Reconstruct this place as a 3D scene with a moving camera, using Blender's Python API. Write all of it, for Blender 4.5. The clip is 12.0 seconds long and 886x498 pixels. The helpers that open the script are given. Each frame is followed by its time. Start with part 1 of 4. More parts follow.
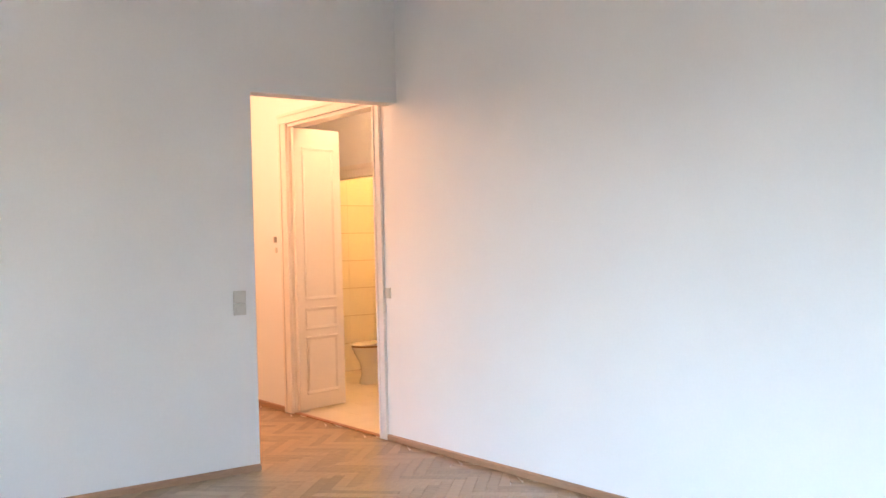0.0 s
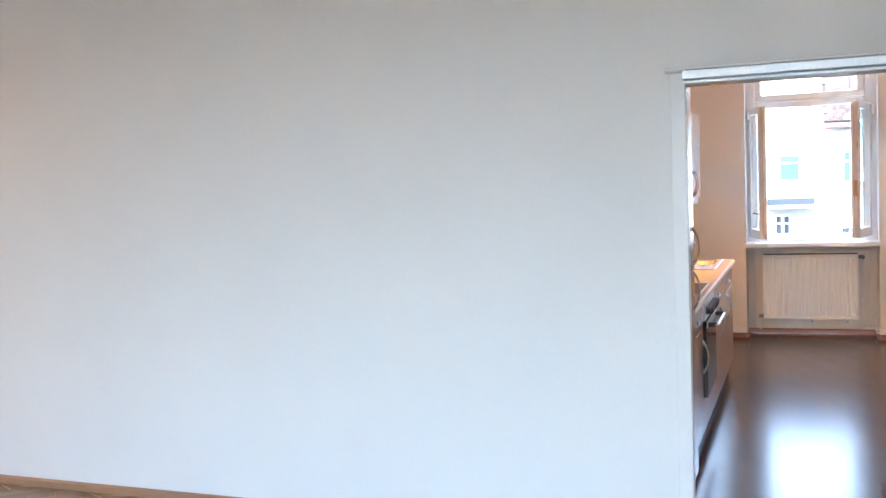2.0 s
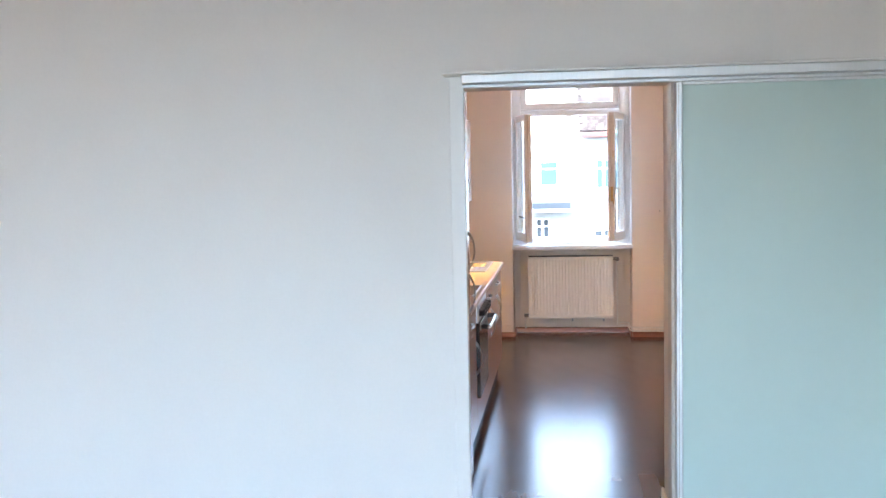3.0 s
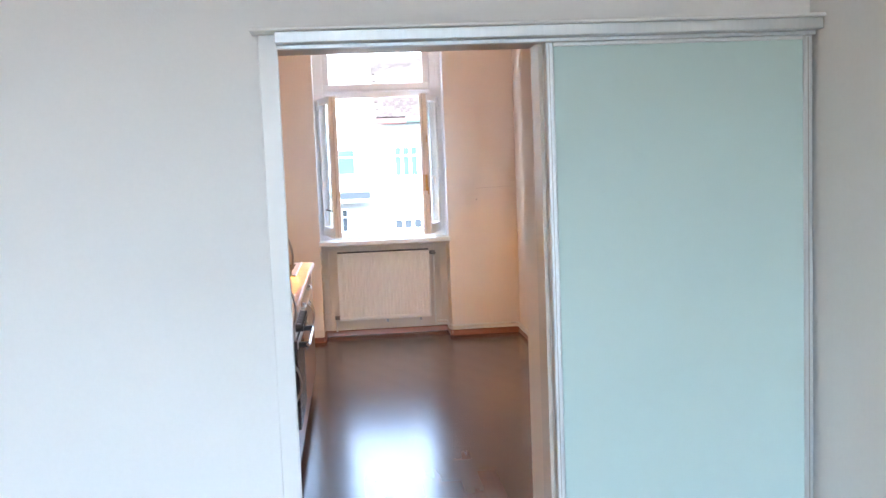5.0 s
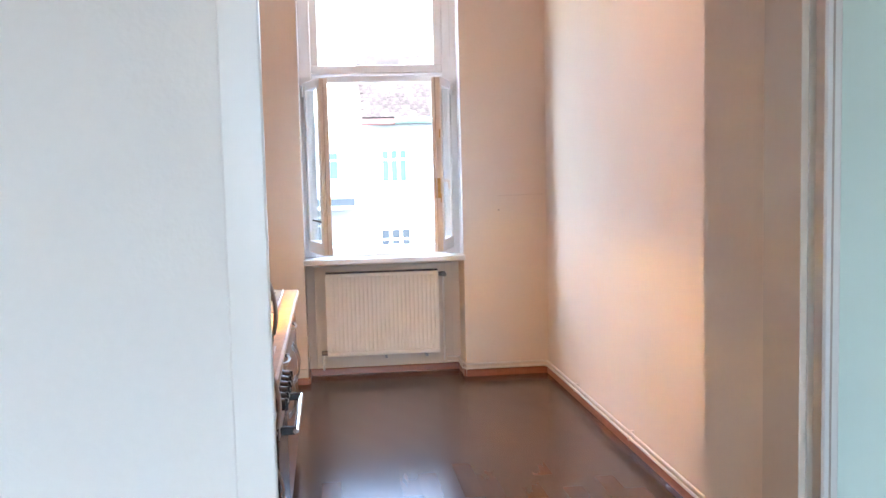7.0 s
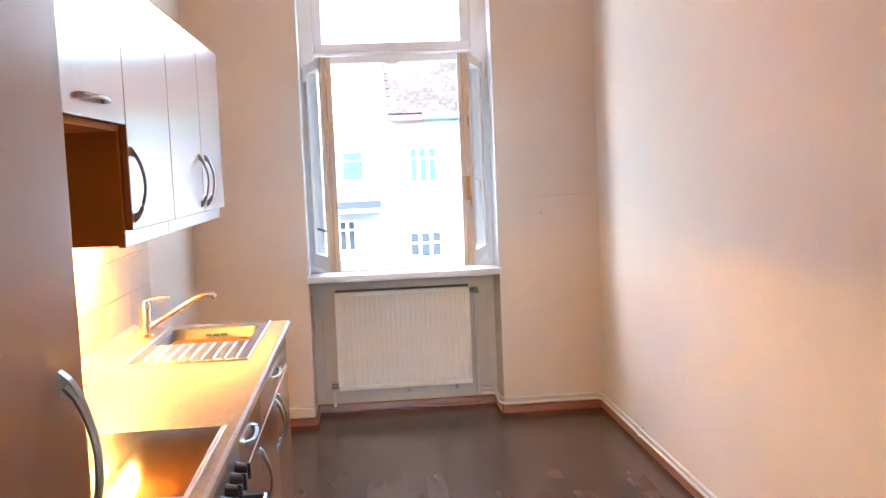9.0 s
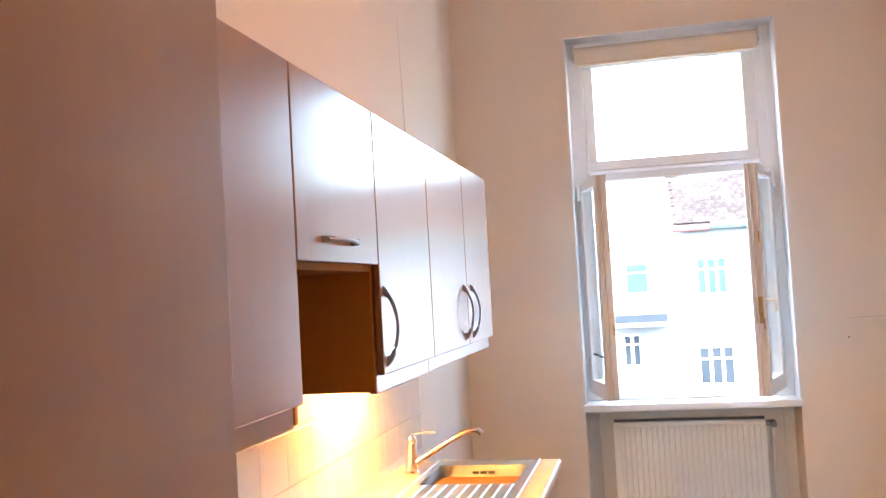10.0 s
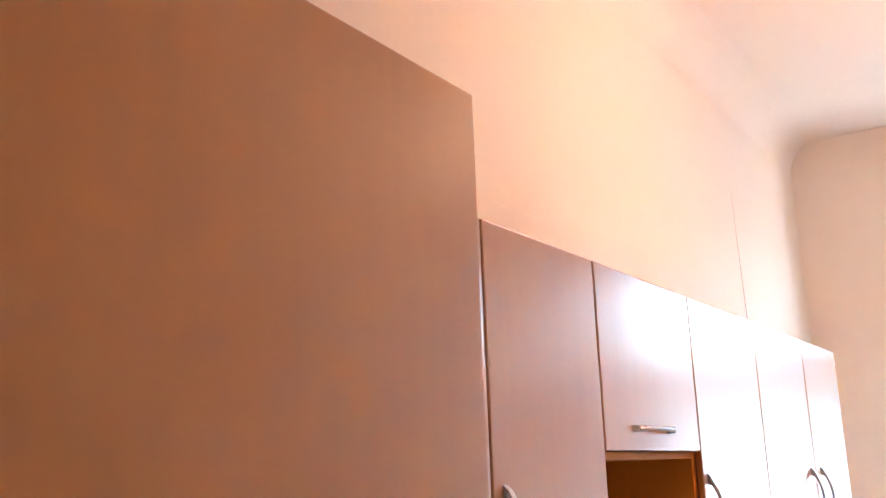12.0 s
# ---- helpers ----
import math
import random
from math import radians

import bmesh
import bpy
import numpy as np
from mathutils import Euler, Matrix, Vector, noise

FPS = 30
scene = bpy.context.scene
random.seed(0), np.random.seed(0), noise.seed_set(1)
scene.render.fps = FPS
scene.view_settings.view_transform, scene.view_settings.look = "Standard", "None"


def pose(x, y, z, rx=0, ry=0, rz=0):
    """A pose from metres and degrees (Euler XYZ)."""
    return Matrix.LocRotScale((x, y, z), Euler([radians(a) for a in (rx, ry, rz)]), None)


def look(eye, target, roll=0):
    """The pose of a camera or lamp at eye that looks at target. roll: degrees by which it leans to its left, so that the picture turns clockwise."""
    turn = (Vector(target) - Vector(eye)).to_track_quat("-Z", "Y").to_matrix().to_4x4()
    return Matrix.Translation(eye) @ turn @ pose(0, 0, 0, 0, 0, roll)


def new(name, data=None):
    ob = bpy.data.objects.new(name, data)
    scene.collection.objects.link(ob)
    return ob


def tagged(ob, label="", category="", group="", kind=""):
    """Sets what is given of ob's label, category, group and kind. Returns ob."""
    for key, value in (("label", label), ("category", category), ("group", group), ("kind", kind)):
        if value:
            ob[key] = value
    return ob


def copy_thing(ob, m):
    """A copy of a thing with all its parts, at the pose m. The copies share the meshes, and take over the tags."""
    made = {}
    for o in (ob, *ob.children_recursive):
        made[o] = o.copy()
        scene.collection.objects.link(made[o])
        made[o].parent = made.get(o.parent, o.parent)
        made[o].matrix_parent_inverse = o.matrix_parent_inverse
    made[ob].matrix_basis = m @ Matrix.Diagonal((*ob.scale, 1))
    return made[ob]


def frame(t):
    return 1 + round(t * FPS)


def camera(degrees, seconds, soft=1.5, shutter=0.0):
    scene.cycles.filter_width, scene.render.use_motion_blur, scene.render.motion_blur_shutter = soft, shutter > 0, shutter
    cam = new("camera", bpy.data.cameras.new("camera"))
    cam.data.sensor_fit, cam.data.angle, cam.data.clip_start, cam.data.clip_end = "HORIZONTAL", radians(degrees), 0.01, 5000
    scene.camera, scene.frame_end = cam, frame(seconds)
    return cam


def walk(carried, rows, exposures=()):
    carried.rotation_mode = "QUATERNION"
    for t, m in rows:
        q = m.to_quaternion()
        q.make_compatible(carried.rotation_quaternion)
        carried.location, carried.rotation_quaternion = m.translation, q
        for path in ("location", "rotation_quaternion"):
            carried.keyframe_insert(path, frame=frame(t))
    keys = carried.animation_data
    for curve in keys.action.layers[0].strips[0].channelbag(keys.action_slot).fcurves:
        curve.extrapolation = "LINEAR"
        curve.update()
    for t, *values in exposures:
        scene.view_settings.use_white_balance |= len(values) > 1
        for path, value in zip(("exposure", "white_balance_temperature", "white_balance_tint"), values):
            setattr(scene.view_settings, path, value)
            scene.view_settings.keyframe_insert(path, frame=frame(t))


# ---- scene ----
cam = camera(50.2, 12.0)
PATH = [
    (0, (0.953, -4.066, 1.539), (-0.655, -2.877, 1.527), -1.5),
    (0.5, (0.903, -3.96, 1.536), (-0.527, -2.563, 1.478), -2.0),
    (1, (0.674, -4.019, 1.535), (-0.491, -2.395, 1.45), -2.0),
    (1.2, (0.583, -4.026, 1.531), (-0.48, -2.335, 1.442), -1.9),
    (1.5, (0.63, -3.969, 1.592), (-0.343, -2.226, 1.473), -2.3),
    (2, (0.535, -4.018, 1.599), (-0.186, -2.158, 1.461), -2.3),
    (2.5, (0.488, -3.897, 1.607), (0.012, -1.961, 1.453), -1.6),
    (3, (0.468, -3.909, 1.603), (0.217, -1.931, 1.452), -1.2),
    (3.2, (0.457, -3.895, 1.597), (0.277, -1.909, 1.444), -1.5),
    (4.8, (0.31, -3.235, 1.599), (0.442, -1.265, 1.281), -2.2),
    (5, (0.283, -3.062, 1.601), (0.469, -1.079, 1.414), -2.3),
    (5.5, (0.242, -2.699, 1.584), (0.495, -0.717, 1.5), -2.1),
    (6, (0.197, -2.265, 1.567), (0.412, -0.283, 1.409), -1.4),
    (6.5, (0.147, -1.82, 1.506), (0.37, 0.159, 1.322), -1.3),
    (7, (0.163, -1.419, 1.556), (0.4, 0.559, 1.384), -1.4),
    (7.2, (0.186, -1.269, 1.571), (0.425, 0.71, 1.429), -1.2),
    (8.8, (0.308, -0.356, 1.529), (0.572, 1.62, 1.362), -2.0),
    (9, (0.319, -0.27, 1.531), (0.485, 1.716, 1.361), -2.4),
    (9.5, (0.353, -0.103, 1.565), (0.234, 1.892, 1.505), -3.1),
    (10, (0.368, 0.0, 1.602), (-0.05, 1.954, 1.691), -3.2),
    (10.5, (0.43, 0.038, 1.631), (-0.239, 1.902, 1.906), -3.0),
    (11, (0.487, 0.035, 1.654), (-0.37, 1.792, 2.075), -2.3),
    (11.5, (0.519, 0.003, 1.66), (-0.468, 1.664, 2.175), -1.8),
    (12, (0.514, -0.06, 1.643), (-0.558, 1.564, 2.106), -2.0),
]
walk(cam, [(t, look(eye, target, roll)) for t, eye, target, roll in PATH],
     exposures=[(0, 5.14), (1.2, 5.02), (2.2, 4.84), (3.2, 4.84), (4.6, 4.99), (6.0, 4.95), (8.8, 4.95), (9.5, 4.89), (10.5, 4.91), (11.3, 5.28), (12, 5.72)])

# ---------------------------------------------------------------- light
world = bpy.data.worlds.new("sky")
scene.world = world
world.use_nodes = True
_wn = world.node_tree.nodes
_sky = _wn.new("ShaderNodeTexSky")
_sky.sky_type, _sky.sun_disc = "NISHITA", False
_sky.sun_elevation, _sky.sun_rotation = radians(56), radians(-110)
_sky.air_density, _sky.dust_density = 1.0, 3.5
world.node_tree.links.new(_sky.outputs[0], _wn["Background"].inputs[0])
_wn["Background"].inputs[1].default_value = 0.15

_sun = bpy.data.lights.new("sun", "SUN")
_sun.energy, _sun.angle, _sun.color = 1.1, radians(16), (1.0, 0.96, 0.91)
# a veiled sun, high and off to the side of the yard
new("sun", _sun).matrix_world = look((0, 0, 30), (4.4, 1.6, 23.0))


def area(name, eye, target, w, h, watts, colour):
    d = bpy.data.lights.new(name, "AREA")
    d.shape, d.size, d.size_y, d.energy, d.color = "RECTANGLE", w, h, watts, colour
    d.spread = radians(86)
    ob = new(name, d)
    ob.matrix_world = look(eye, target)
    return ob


def bulb(name, at, watts, colour, radius=0.06):
    d = bpy.data.lights.new(name, "POINT")
    d.energy, d.color, d.shadow_soft_size = watts, colour, radius
    ob = new(name, d)
    ob.location = at
    return ob


# daylight in the openings of the living room's two windows, behind the walker
area("daylight_stand_in", (-2.9, -7.55, 1.75), (-2.9, -4.4, -0.5), 1.15, 1.9, 1.4, (0.40, 0.68, 1.0))
area("daylight_stand_in", (0.3, -7.55, 1.75), (0.0, -4.4, -0.5), 1.15, 1.9, 3.9, (0.40, 0.68, 1.0))
# sky stand-in: added lamp aimed steeply into the kitchen window's head to brighten reveals
area("daylight_stand_in", (0.56, 6.05, 3.36), (0.56, 5.0, 1.9), 1.15, 0.45, 1.4, (0.66, 0.83, 1.0))
bulb("kitchen_lamp_light", (0.54, 2.80, 2.87), 0.86, (1.0, 0.58, 0.40), 0.05)
# the living room one is an added warm fill; no lamp is known there
bulb("living_fill_light", (-1.5, -3.9, 2.87), 0.72, (1.0, 0.53, 0.34), 0.06)
bulb("hall_lamp_light", (-6.9, -1.6, 2.9), 3.8, (1.0, 0.50, 0.27), 0.32)
bulb("bathroom_lamp_light", (-6.05, 0.50, 3.22), 1.4, (1.0, 0.53, 0.28), 0.06)
bulb("toilet_lamp_light", (-7.75, 1.9, 2.6), 2.0, (1.0, 0.45, 0.12), 0.08)

# ---------------------------------------------------------------- materials


def material(name, colour, rough=0.5, metal=0.0, grain=0.04, scale=40, stain=0.05, stain_scale=2.0, bump=0.0,
             bump_scale=200, stretch=(1, 1, 1), coat=0.0, each=0.0, island=0.0, wear=0.0, strips=0.0, trans=0.0, emit=None, spec=0.5):
    m = bpy.data.materials.new(name)
    m.use_nodes = True
    n, l = m.node_tree.nodes, m.node_tree.links
    b = n["Principled BSDF"]
    b.inputs["Roughness"].default_value = rough
    b.inputs["Metallic"].default_value = metal
    b.inputs["Coat Weight"].default_value = coat
    b.inputs["Coat Roughness"].default_value = 0.17
    b.inputs["Specular IOR Level"].default_value = spec
    b.inputs["Transmission Weight"].default_value = trans
    co = n.new("ShaderNodeTexCoord")
    mp = n.new("ShaderNodeMapping")
    mp.inputs["Scale"].default_value = stretch
    l.new(co.outputs["Object"], mp.inputs[0])
    value = None
    for amount, sc in ((grain, scale), (stain, stain_scale)):
        if not amount:
            continue
        t = n.new("ShaderNodeTexNoise")
        t.inputs["Scale"].default_value, t.inputs["Detail"].default_value = sc, 5
        l.new(mp.outputs[0], t.inputs[0])
        r = n.new("ShaderNodeMapRange")
        r.inputs[1].default_value, r.inputs[2].default_value = 0.25, 0.75
        r.inputs[3].default_value, r.inputs[4].default_value = 1 - amount, 1 + amount
        l.new(t.outputs[0], r.inputs[0])
        value = (r.outputs[0] if value is None else mul(n, l, value, r.outputs[0]))
    if each:
        oi = n.new("ShaderNodeObjectInfo")
        r = n.new("ShaderNodeMapRange")
        r.inputs[3].default_value, r.inputs[4].default_value = 1 - each, 1 + each
        l.new(oi.outputs["Random"], r.inputs[0])
        value = r.outputs[0] if value is None else mul(n, l, value, r.outputs[0])
    if strips:
        bk = n.new("ShaderNodeTexBrick")
        sw = n.new("ShaderNodeMapping")
        sw.inputs["Rotation"].default_value = (0, 0, radians(90))
        l.new(co.outputs["Object"], sw.inputs[0])
        l.new(sw.outputs[0], bk.inputs["Vector"])
        bk.inputs["Scale"].default_value, bk.inputs["Mortar Size"].default_value = 1.0, 0.0
        bk.inputs["Brick Width"].default_value, bk.inputs["Row Height"].default_value = 0.43, 0.0643
        bk.offset = 0.37
        bk.inputs["Color1"].default_value, bk.inputs["Color2"].default_value = (1 - strips,) * 3 + (1,), (1 + strips,) * 3 + (1,)
        value = bk.outputs[0] if value is None else mul(n, l, value, bk.outputs[0])
    if island:
        gi = n.new("ShaderNodeNewGeometry")
        r = n.new("ShaderNodeMapRange")
        r.inputs[3].default_value, r.inputs[4].default_value = 1 - island, 1 + island
        l.new(gi.outputs["Random Per Island"], r.inputs[0])
        value = r.outputs[0] if value is None else mul(n, l, value, r.outputs[0])
    if value is None:
        b.inputs["Base Color"].default_value = (*colour, 1)
    else:
        v = n.new("ShaderNodeVectorMath")
        v.operation = "SCALE"
        v.inputs[0].default_value = colour
        l.new(value, v.inputs["Scale"])
        l.new(v.outputs[0], b.inputs["Base Color"])
    if bump:
        t = n.new("ShaderNodeTexNoise")
        t.inputs["Scale"].default_value, t.inputs["Detail"].default_value = bump_scale, 4
        l.new(mp.outputs[0], t.inputs[0])
        k = n.new("ShaderNodeBump")
        k.inputs["Strength"].default_value, k.inputs["Distance"].default_value = bump, 0.004
        l.new(t.outputs[0], k.inputs["Height"])
        l.new(k.outputs[0], b.inputs["Normal"])
    if wear:
        t = n.new("ShaderNodeTexNoise")
        t.inputs["Scale"].default_value, t.inputs["Detail"].default_value = 5.0, 6
        l.new(co.outputs["Object"], t.inputs[0])
        r = n.new("ShaderNodeMapRange")
        r.inputs[1].default_value, r.inputs[2].default_value = 0.3, 0.7
        r.inputs[3].default_value, r.inputs[4].default_value = rough - wear * 0.5, rough + wear
        l.new(t.outputs[0], r.inputs[0])
        l.new(r.outputs[0], b.inputs["Roughness"])
    if emit:
        b.inputs["Emission Color"].default_value = (*emit[0], 1)
        b.inputs["Emission Strength"].default_value = emit[1]
    return m


def mul(n, l, a, c):
    k = n.new("ShaderNodeMath")
    k.operation = "MULTIPLY"
    l.new(a, k.inputs[0])
    l.new(c, k.inputs[1])
    return k.outputs[0]


WALL = material("wall_paint", (0.80, 0.80, 0.79), 0.75, grain=0.012, scale=60, stain=0.025, stain_scale=1.1, bump=0.15, bump_scale=120, spec=0.3)
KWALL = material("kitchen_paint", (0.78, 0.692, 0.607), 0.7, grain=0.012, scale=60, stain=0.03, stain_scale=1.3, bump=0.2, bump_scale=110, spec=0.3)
CEIL = material("ceiling_paint", (0.80, 0.79, 0.77), 0.8, grain=0.012, scale=50, stain=0.02, bump=0.15, bump_scale=120, spec=0.3)
WHITE = material("white_lacquer", (0.80, 0.80, 0.79), 0.3, grain=0.01, stain=0.02, spec=0.5)
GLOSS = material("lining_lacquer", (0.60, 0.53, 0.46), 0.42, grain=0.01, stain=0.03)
ALU = material("brushed_aluminium", (0.66, 0.68, 0.69), 0.46, 0.75, grain=0.04, scale=90, stretch=(1, 1, 0.05), stain=0.02)
PEWTER = material("pewter", (0.42, 0.40, 0.38), 0.30, 1.0, grain=0.06, scale=120, stain=0.05, stain_scale=20)
CHROME = material("chrome", (0.75, 0.74, 0.72), 0.14, 1.0, grain=0.02, stain=0.03, stain_scale=12)
STEEL = material("sink_steel", (0.60, 0.60, 0.59), 0.36, 1.0, grain=0.05, scale=140, stretch=(1, 0.1, 1), stain=0.05, stain_scale=6)
BOWL = material("brushed_bowl_steel", (0.28, 0.27, 0.26), 0.52, 1.0, grain=0.05, scale=140, stretch=(1, 0.1, 1), stain=0.06, stain_scale=8)
MINT = material("frosted_mint_glass", (0.52, 0.66, 0.64), 0.22, grain=0.006, stain=0.03, stain_scale=0.9)
FRONT = material("cabinet_laminate", (0.40, 0.160, 0.047), 0.32, grain=0.04, scale=26, stretch=(1, 1, 0.06), stain=0.06, stain_scale=2.2, spec=0.55, coat=0.8)
HOODP = material("hood_panel_laminate", (0.50, 0.18, 0.022), 0.6, spec=0.15, grain=0.05, scale=26, stretch=(1, 1, 0.06), stain=0.05)
CARCASS = material("cabinet_carcass", (0.44, 0.180, 0.035), 0.65, spec=0.12, grain=0.05, scale=26, stretch=(1, 1, 0.06), stain=0.05)
KICK = material("plinth", (0.07, 0.05, 0.045), 0.35, grain=0.08, stain=0.08)
TOP = material("worktop_laminate", (0.56, 0.44, 0.32), 0.42, grain=0.20, scale=85, stain=0.10, stain_scale=9, bump=0.05)
HOB = material("hob_glass", (0.035, 0.028, 0.024), 0.08, grain=0.05, stain=0.1, stain_scale=8)
BLACK = material("black_plastic", (0.02, 0.02, 0.02), 0.35, grain=0.05, stain=0.05)
TILE = material("splash_tile", (0.78, 0.75, 0.69), 0.18, grain=0.015, stain=0.02, each=0.03)
GROUT = material("grout", (0.83, 0.80, 0.74), 0.85, grain=0.05, stain=0.08)
PLANK = material("dark_laminate_plank", (0.088, 0.048, 0.034), 0.20, wear=0.04, grain=0.05, scale=5, stretch=(5, 0.45, 1), stain=0.07, stain_scale=3, each=0.34, spec=0.38)
SEAM = material("plank_seam", (0.06, 0.035, 0.025), 0.6, grain=0.1)
OAK = material("oak_parquet", (0.36, 0.25, 0.15), 0.26, grain=0.14, scale=8, stretch=(9, 1, 1), stain=0.08, stain_scale=3, each=0.16)
OAK_REST = material("oak_parquet_field", (0.36, 0.25, 0.15), 0.26, grain=0.10, scale=9, stain=0.08, stain_scale=5, island=0.16)
OAK_BED = material("parquet_bed", (0.29, 0.20, 0.12), 0.4, grain=0.1)
SKIRT = material("skirting_wood", (0.30, 0.105, 0.045), 0.35, grain=0.15, scale=14, stretch=(1, 1, 6), stain=0.08)
SKIRT_L = material("light_skirting_wood", (0.38, 0.22, 0.13), 0.4, grain=0.12, scale=14, stretch=(1, 1, 6), stain=0.06)
RAD = material("radiator_enamel", (0.82, 0.79, 0.73), 0.35, grain=0.01, stain=0.03)
PIPE = material("painted_pipe", (0.78, 0.74, 0.69), 0.4, grain=0.03, scale=30, stain=0.05)
WINWHITE = material("window_paint", (0.80, 0.80, 0.80), 0.38, grain=0.02, scale=30, stain=0.04, bump=0.05)
WINWOOD = material("bare_window_edge", (0.60, 0.50, 0.42), 0.5, grain=0.18, scale=16, stretch=(5, 5, 0.4), stain=0.12, stain_scale=7)
BLIND = material("roller_blind_cloth", (0.74, 0.66, 0.55), 0.8, grain=0.03, stain=0.05)
SWITCH = material("switch_plastic", (0.58, 0.56, 0.50), 0.4, grain=0.01, stain=0.03)
CABLE = material("white_cable", (0.74, 0.74, 0.73), 0.45, grain=0.01)
BRASS = material("aged_brass", (0.60, 0.38, 0.15), 0.35, 1.0, grain=0.08, stain=0.1, stain_scale=30)
DARK = material("dark_iron", (0.06, 0.05, 0.05), 0.45, 0.6, grain=0.08)
DOOR = material("old_door_enamel", (0.78, 0.74, 0.68), 0.36, grain=0.015, stain=0.03, bump=0.08, bump_scale=60)
PORC = material("porcelain", (0.80, 0.79, 0.76), 0.12, grain=0.01, stain=0.02)
LID = material("toilet_lid_wood", (0.26, 0.14, 0.06), 0.35, grain=0.12, stretch=(1, 6, 1), stain=0.08)
FTILE = material("floor_tile", (0.66, 0.60, 0.50), 0.28, grain=0.03, stain=0.05, each=0.03)
EDGE = material("yellowed_window_edge", (0.77, 0.70, 0.63), 0.45, grain=0.08, scale=20, stretch=(5, 5, 0.4), stain=0.10, stain_scale=7)
HAIR = material("hairline_shade", (0.55, 0.46, 0.40), 0.9, grain=0.2)
CRACK = material("plaster_crack", (0.42, 0.29, 0.22), 0.9, grain=0.1)
FACADE = material("facade_render", (0.31, 0.35, 0.385), 0.85, grain=0.03, scale=8, stain=0.05, stain_scale=0.4)
ROOF = material("roof_tile", (0.038, 0.034, 0.034), 0.9, spec=0.05, grain=0.5, scale=14, stain=0.4, stain_scale=2.5, each=0.35)
PANE = material("yard_pane", (0.034, 0.045, 0.055), 0.4, grain=0.05, stain=0.2, stain_scale=1, spec=0.2)
CURTAIN = material("curtained_pane", (0.045, 0.092, 0.108), 0.5, grain=0.05, stain=0.2, stain_scale=1, spec=0.2)
FASCIA = material("fascia_paint", (0.16, 0.055, 0.05), 0.6, grain=0.1, stain=0.2)
VALVE = material("dull_valve_metal", (0.22, 0.20, 0.18), 0.5, 0.6, grain=0.08)
GUTTER = material("gutter_copper", (0.16, 0.33, 0.31), 0.5, grain=0.1)
YARD = material("yard_ground", (0.20, 0.20, 0.19), 0.9, grain=0.1, scale=3, stain=0.15, stain_scale=0.3)
HOODTUBE = material("hood_tube", (0.9, 0.8, 0.5), 0.4, grain=0, stain=0, emit=((1.0, 0.54, 0.15), 32))
JOINT = material("wide_joint", (0.46, 0.36, 0.24), 0.9, grain=0.05)


def glass_material():
    m = bpy.data.materials.new("clear_glass")
    m.use_nodes = True
    n, l = m.node_tree.nodes, m.node_tree.links
    out = n["Material Output"]
    n.remove(n["Principled BSDF"])
    g, t, mix = n.new("ShaderNodeBsdfGlossy"), n.new("ShaderNodeBsdfTransparent"), n.new("ShaderNodeMixShader")
    lw, pw, sc = n.new("ShaderNodeLayerWeight"), n.new("ShaderNodeMath"), n.new("ShaderNodeMath")
    g.inputs["Roughness"].default_value = 0.02
    t.inputs[0].default_value = (0.97, 0.99, 0.99, 1)
    pw.operation, sc.operation = "POWER", "MULTIPLY_ADD"
    pw.inputs[1].default_value = 5.0
    sc.inputs[1].default_value, sc.inputs[2].default_value = 0.45, 0.025
    l.new(lw.outputs["Facing"], pw.inputs[0])
    l.new(pw.outputs[0], sc.inputs[0])
    l.new(sc.outputs[0], mix.inputs[0])
    l.new(t.outputs[0], mix.inputs[1])
    l.new(g.outputs[0], mix.inputs[2])
    l.new(mix.outputs[0], out.inputs[0])
    return m


CLEAR = glass_material()

# ---------------------------------------------------------------- mesh helpers


def box_bm(x0, y0, z0, x1, y1, z1, bevel=0.0, segs=1, bm=None):
    bm = bm or bmesh.new()
    made = bmesh.ops.create_cube(bm, size=1)["verts"]
    for v in made:
        v.co = Vector(((x0 + x1) / 2 + v.co.x * (x1 - x0), (y0 + y1) / 2 + v.co.y * (y1 - y0), (z0 + z1) / 2 + v.co.z * (z1 - z0)))
    if bevel:
        es = {e for v in made for e in v.link_edges}
        bmesh.ops.bevel(bm, geom=list(es), offset=bevel, segments=segs, profile=0.5, affect="EDGES")
    return bm


def tube_bm(points, radius, sides=10, bm=None, flat=1.0, up=Vector((0, 0, 1)), radii=None):
    """A round or flattened rod along points."""
    bm = bm or bmesh.new()
    pts = [Vector(p) for p in points]
    rings = []
    for i, p in enumerate(pts):
        d = (pts[min(i + 1, len(pts) - 1)] - pts[max(i - 1, 0)]).normalized()
        ref = up if abs(d.dot(up)) < 0.95 else Vector((1, 0, 0))
        a = d.cross(ref).normalized()
        b = a.cross(d).normalized()
        r = radii[i] if radii else radius
        rings.append([bm.verts.new(p + r * (a * math.cos(k) + b * flat * math.sin(k))) for k in (2 * math.pi * j / sides for j in range(sides))])
    for r0, r1 in zip(rings, rings[1:]):
        for j in range(sides):
            bm.faces.new((r0[j], r0[(j + 1) % sides], r1[(j + 1) % sides], r1[j]))
    bm.faces.new(rings[0][::-1])
    bm.faces.new(rings[-1])
    return bm


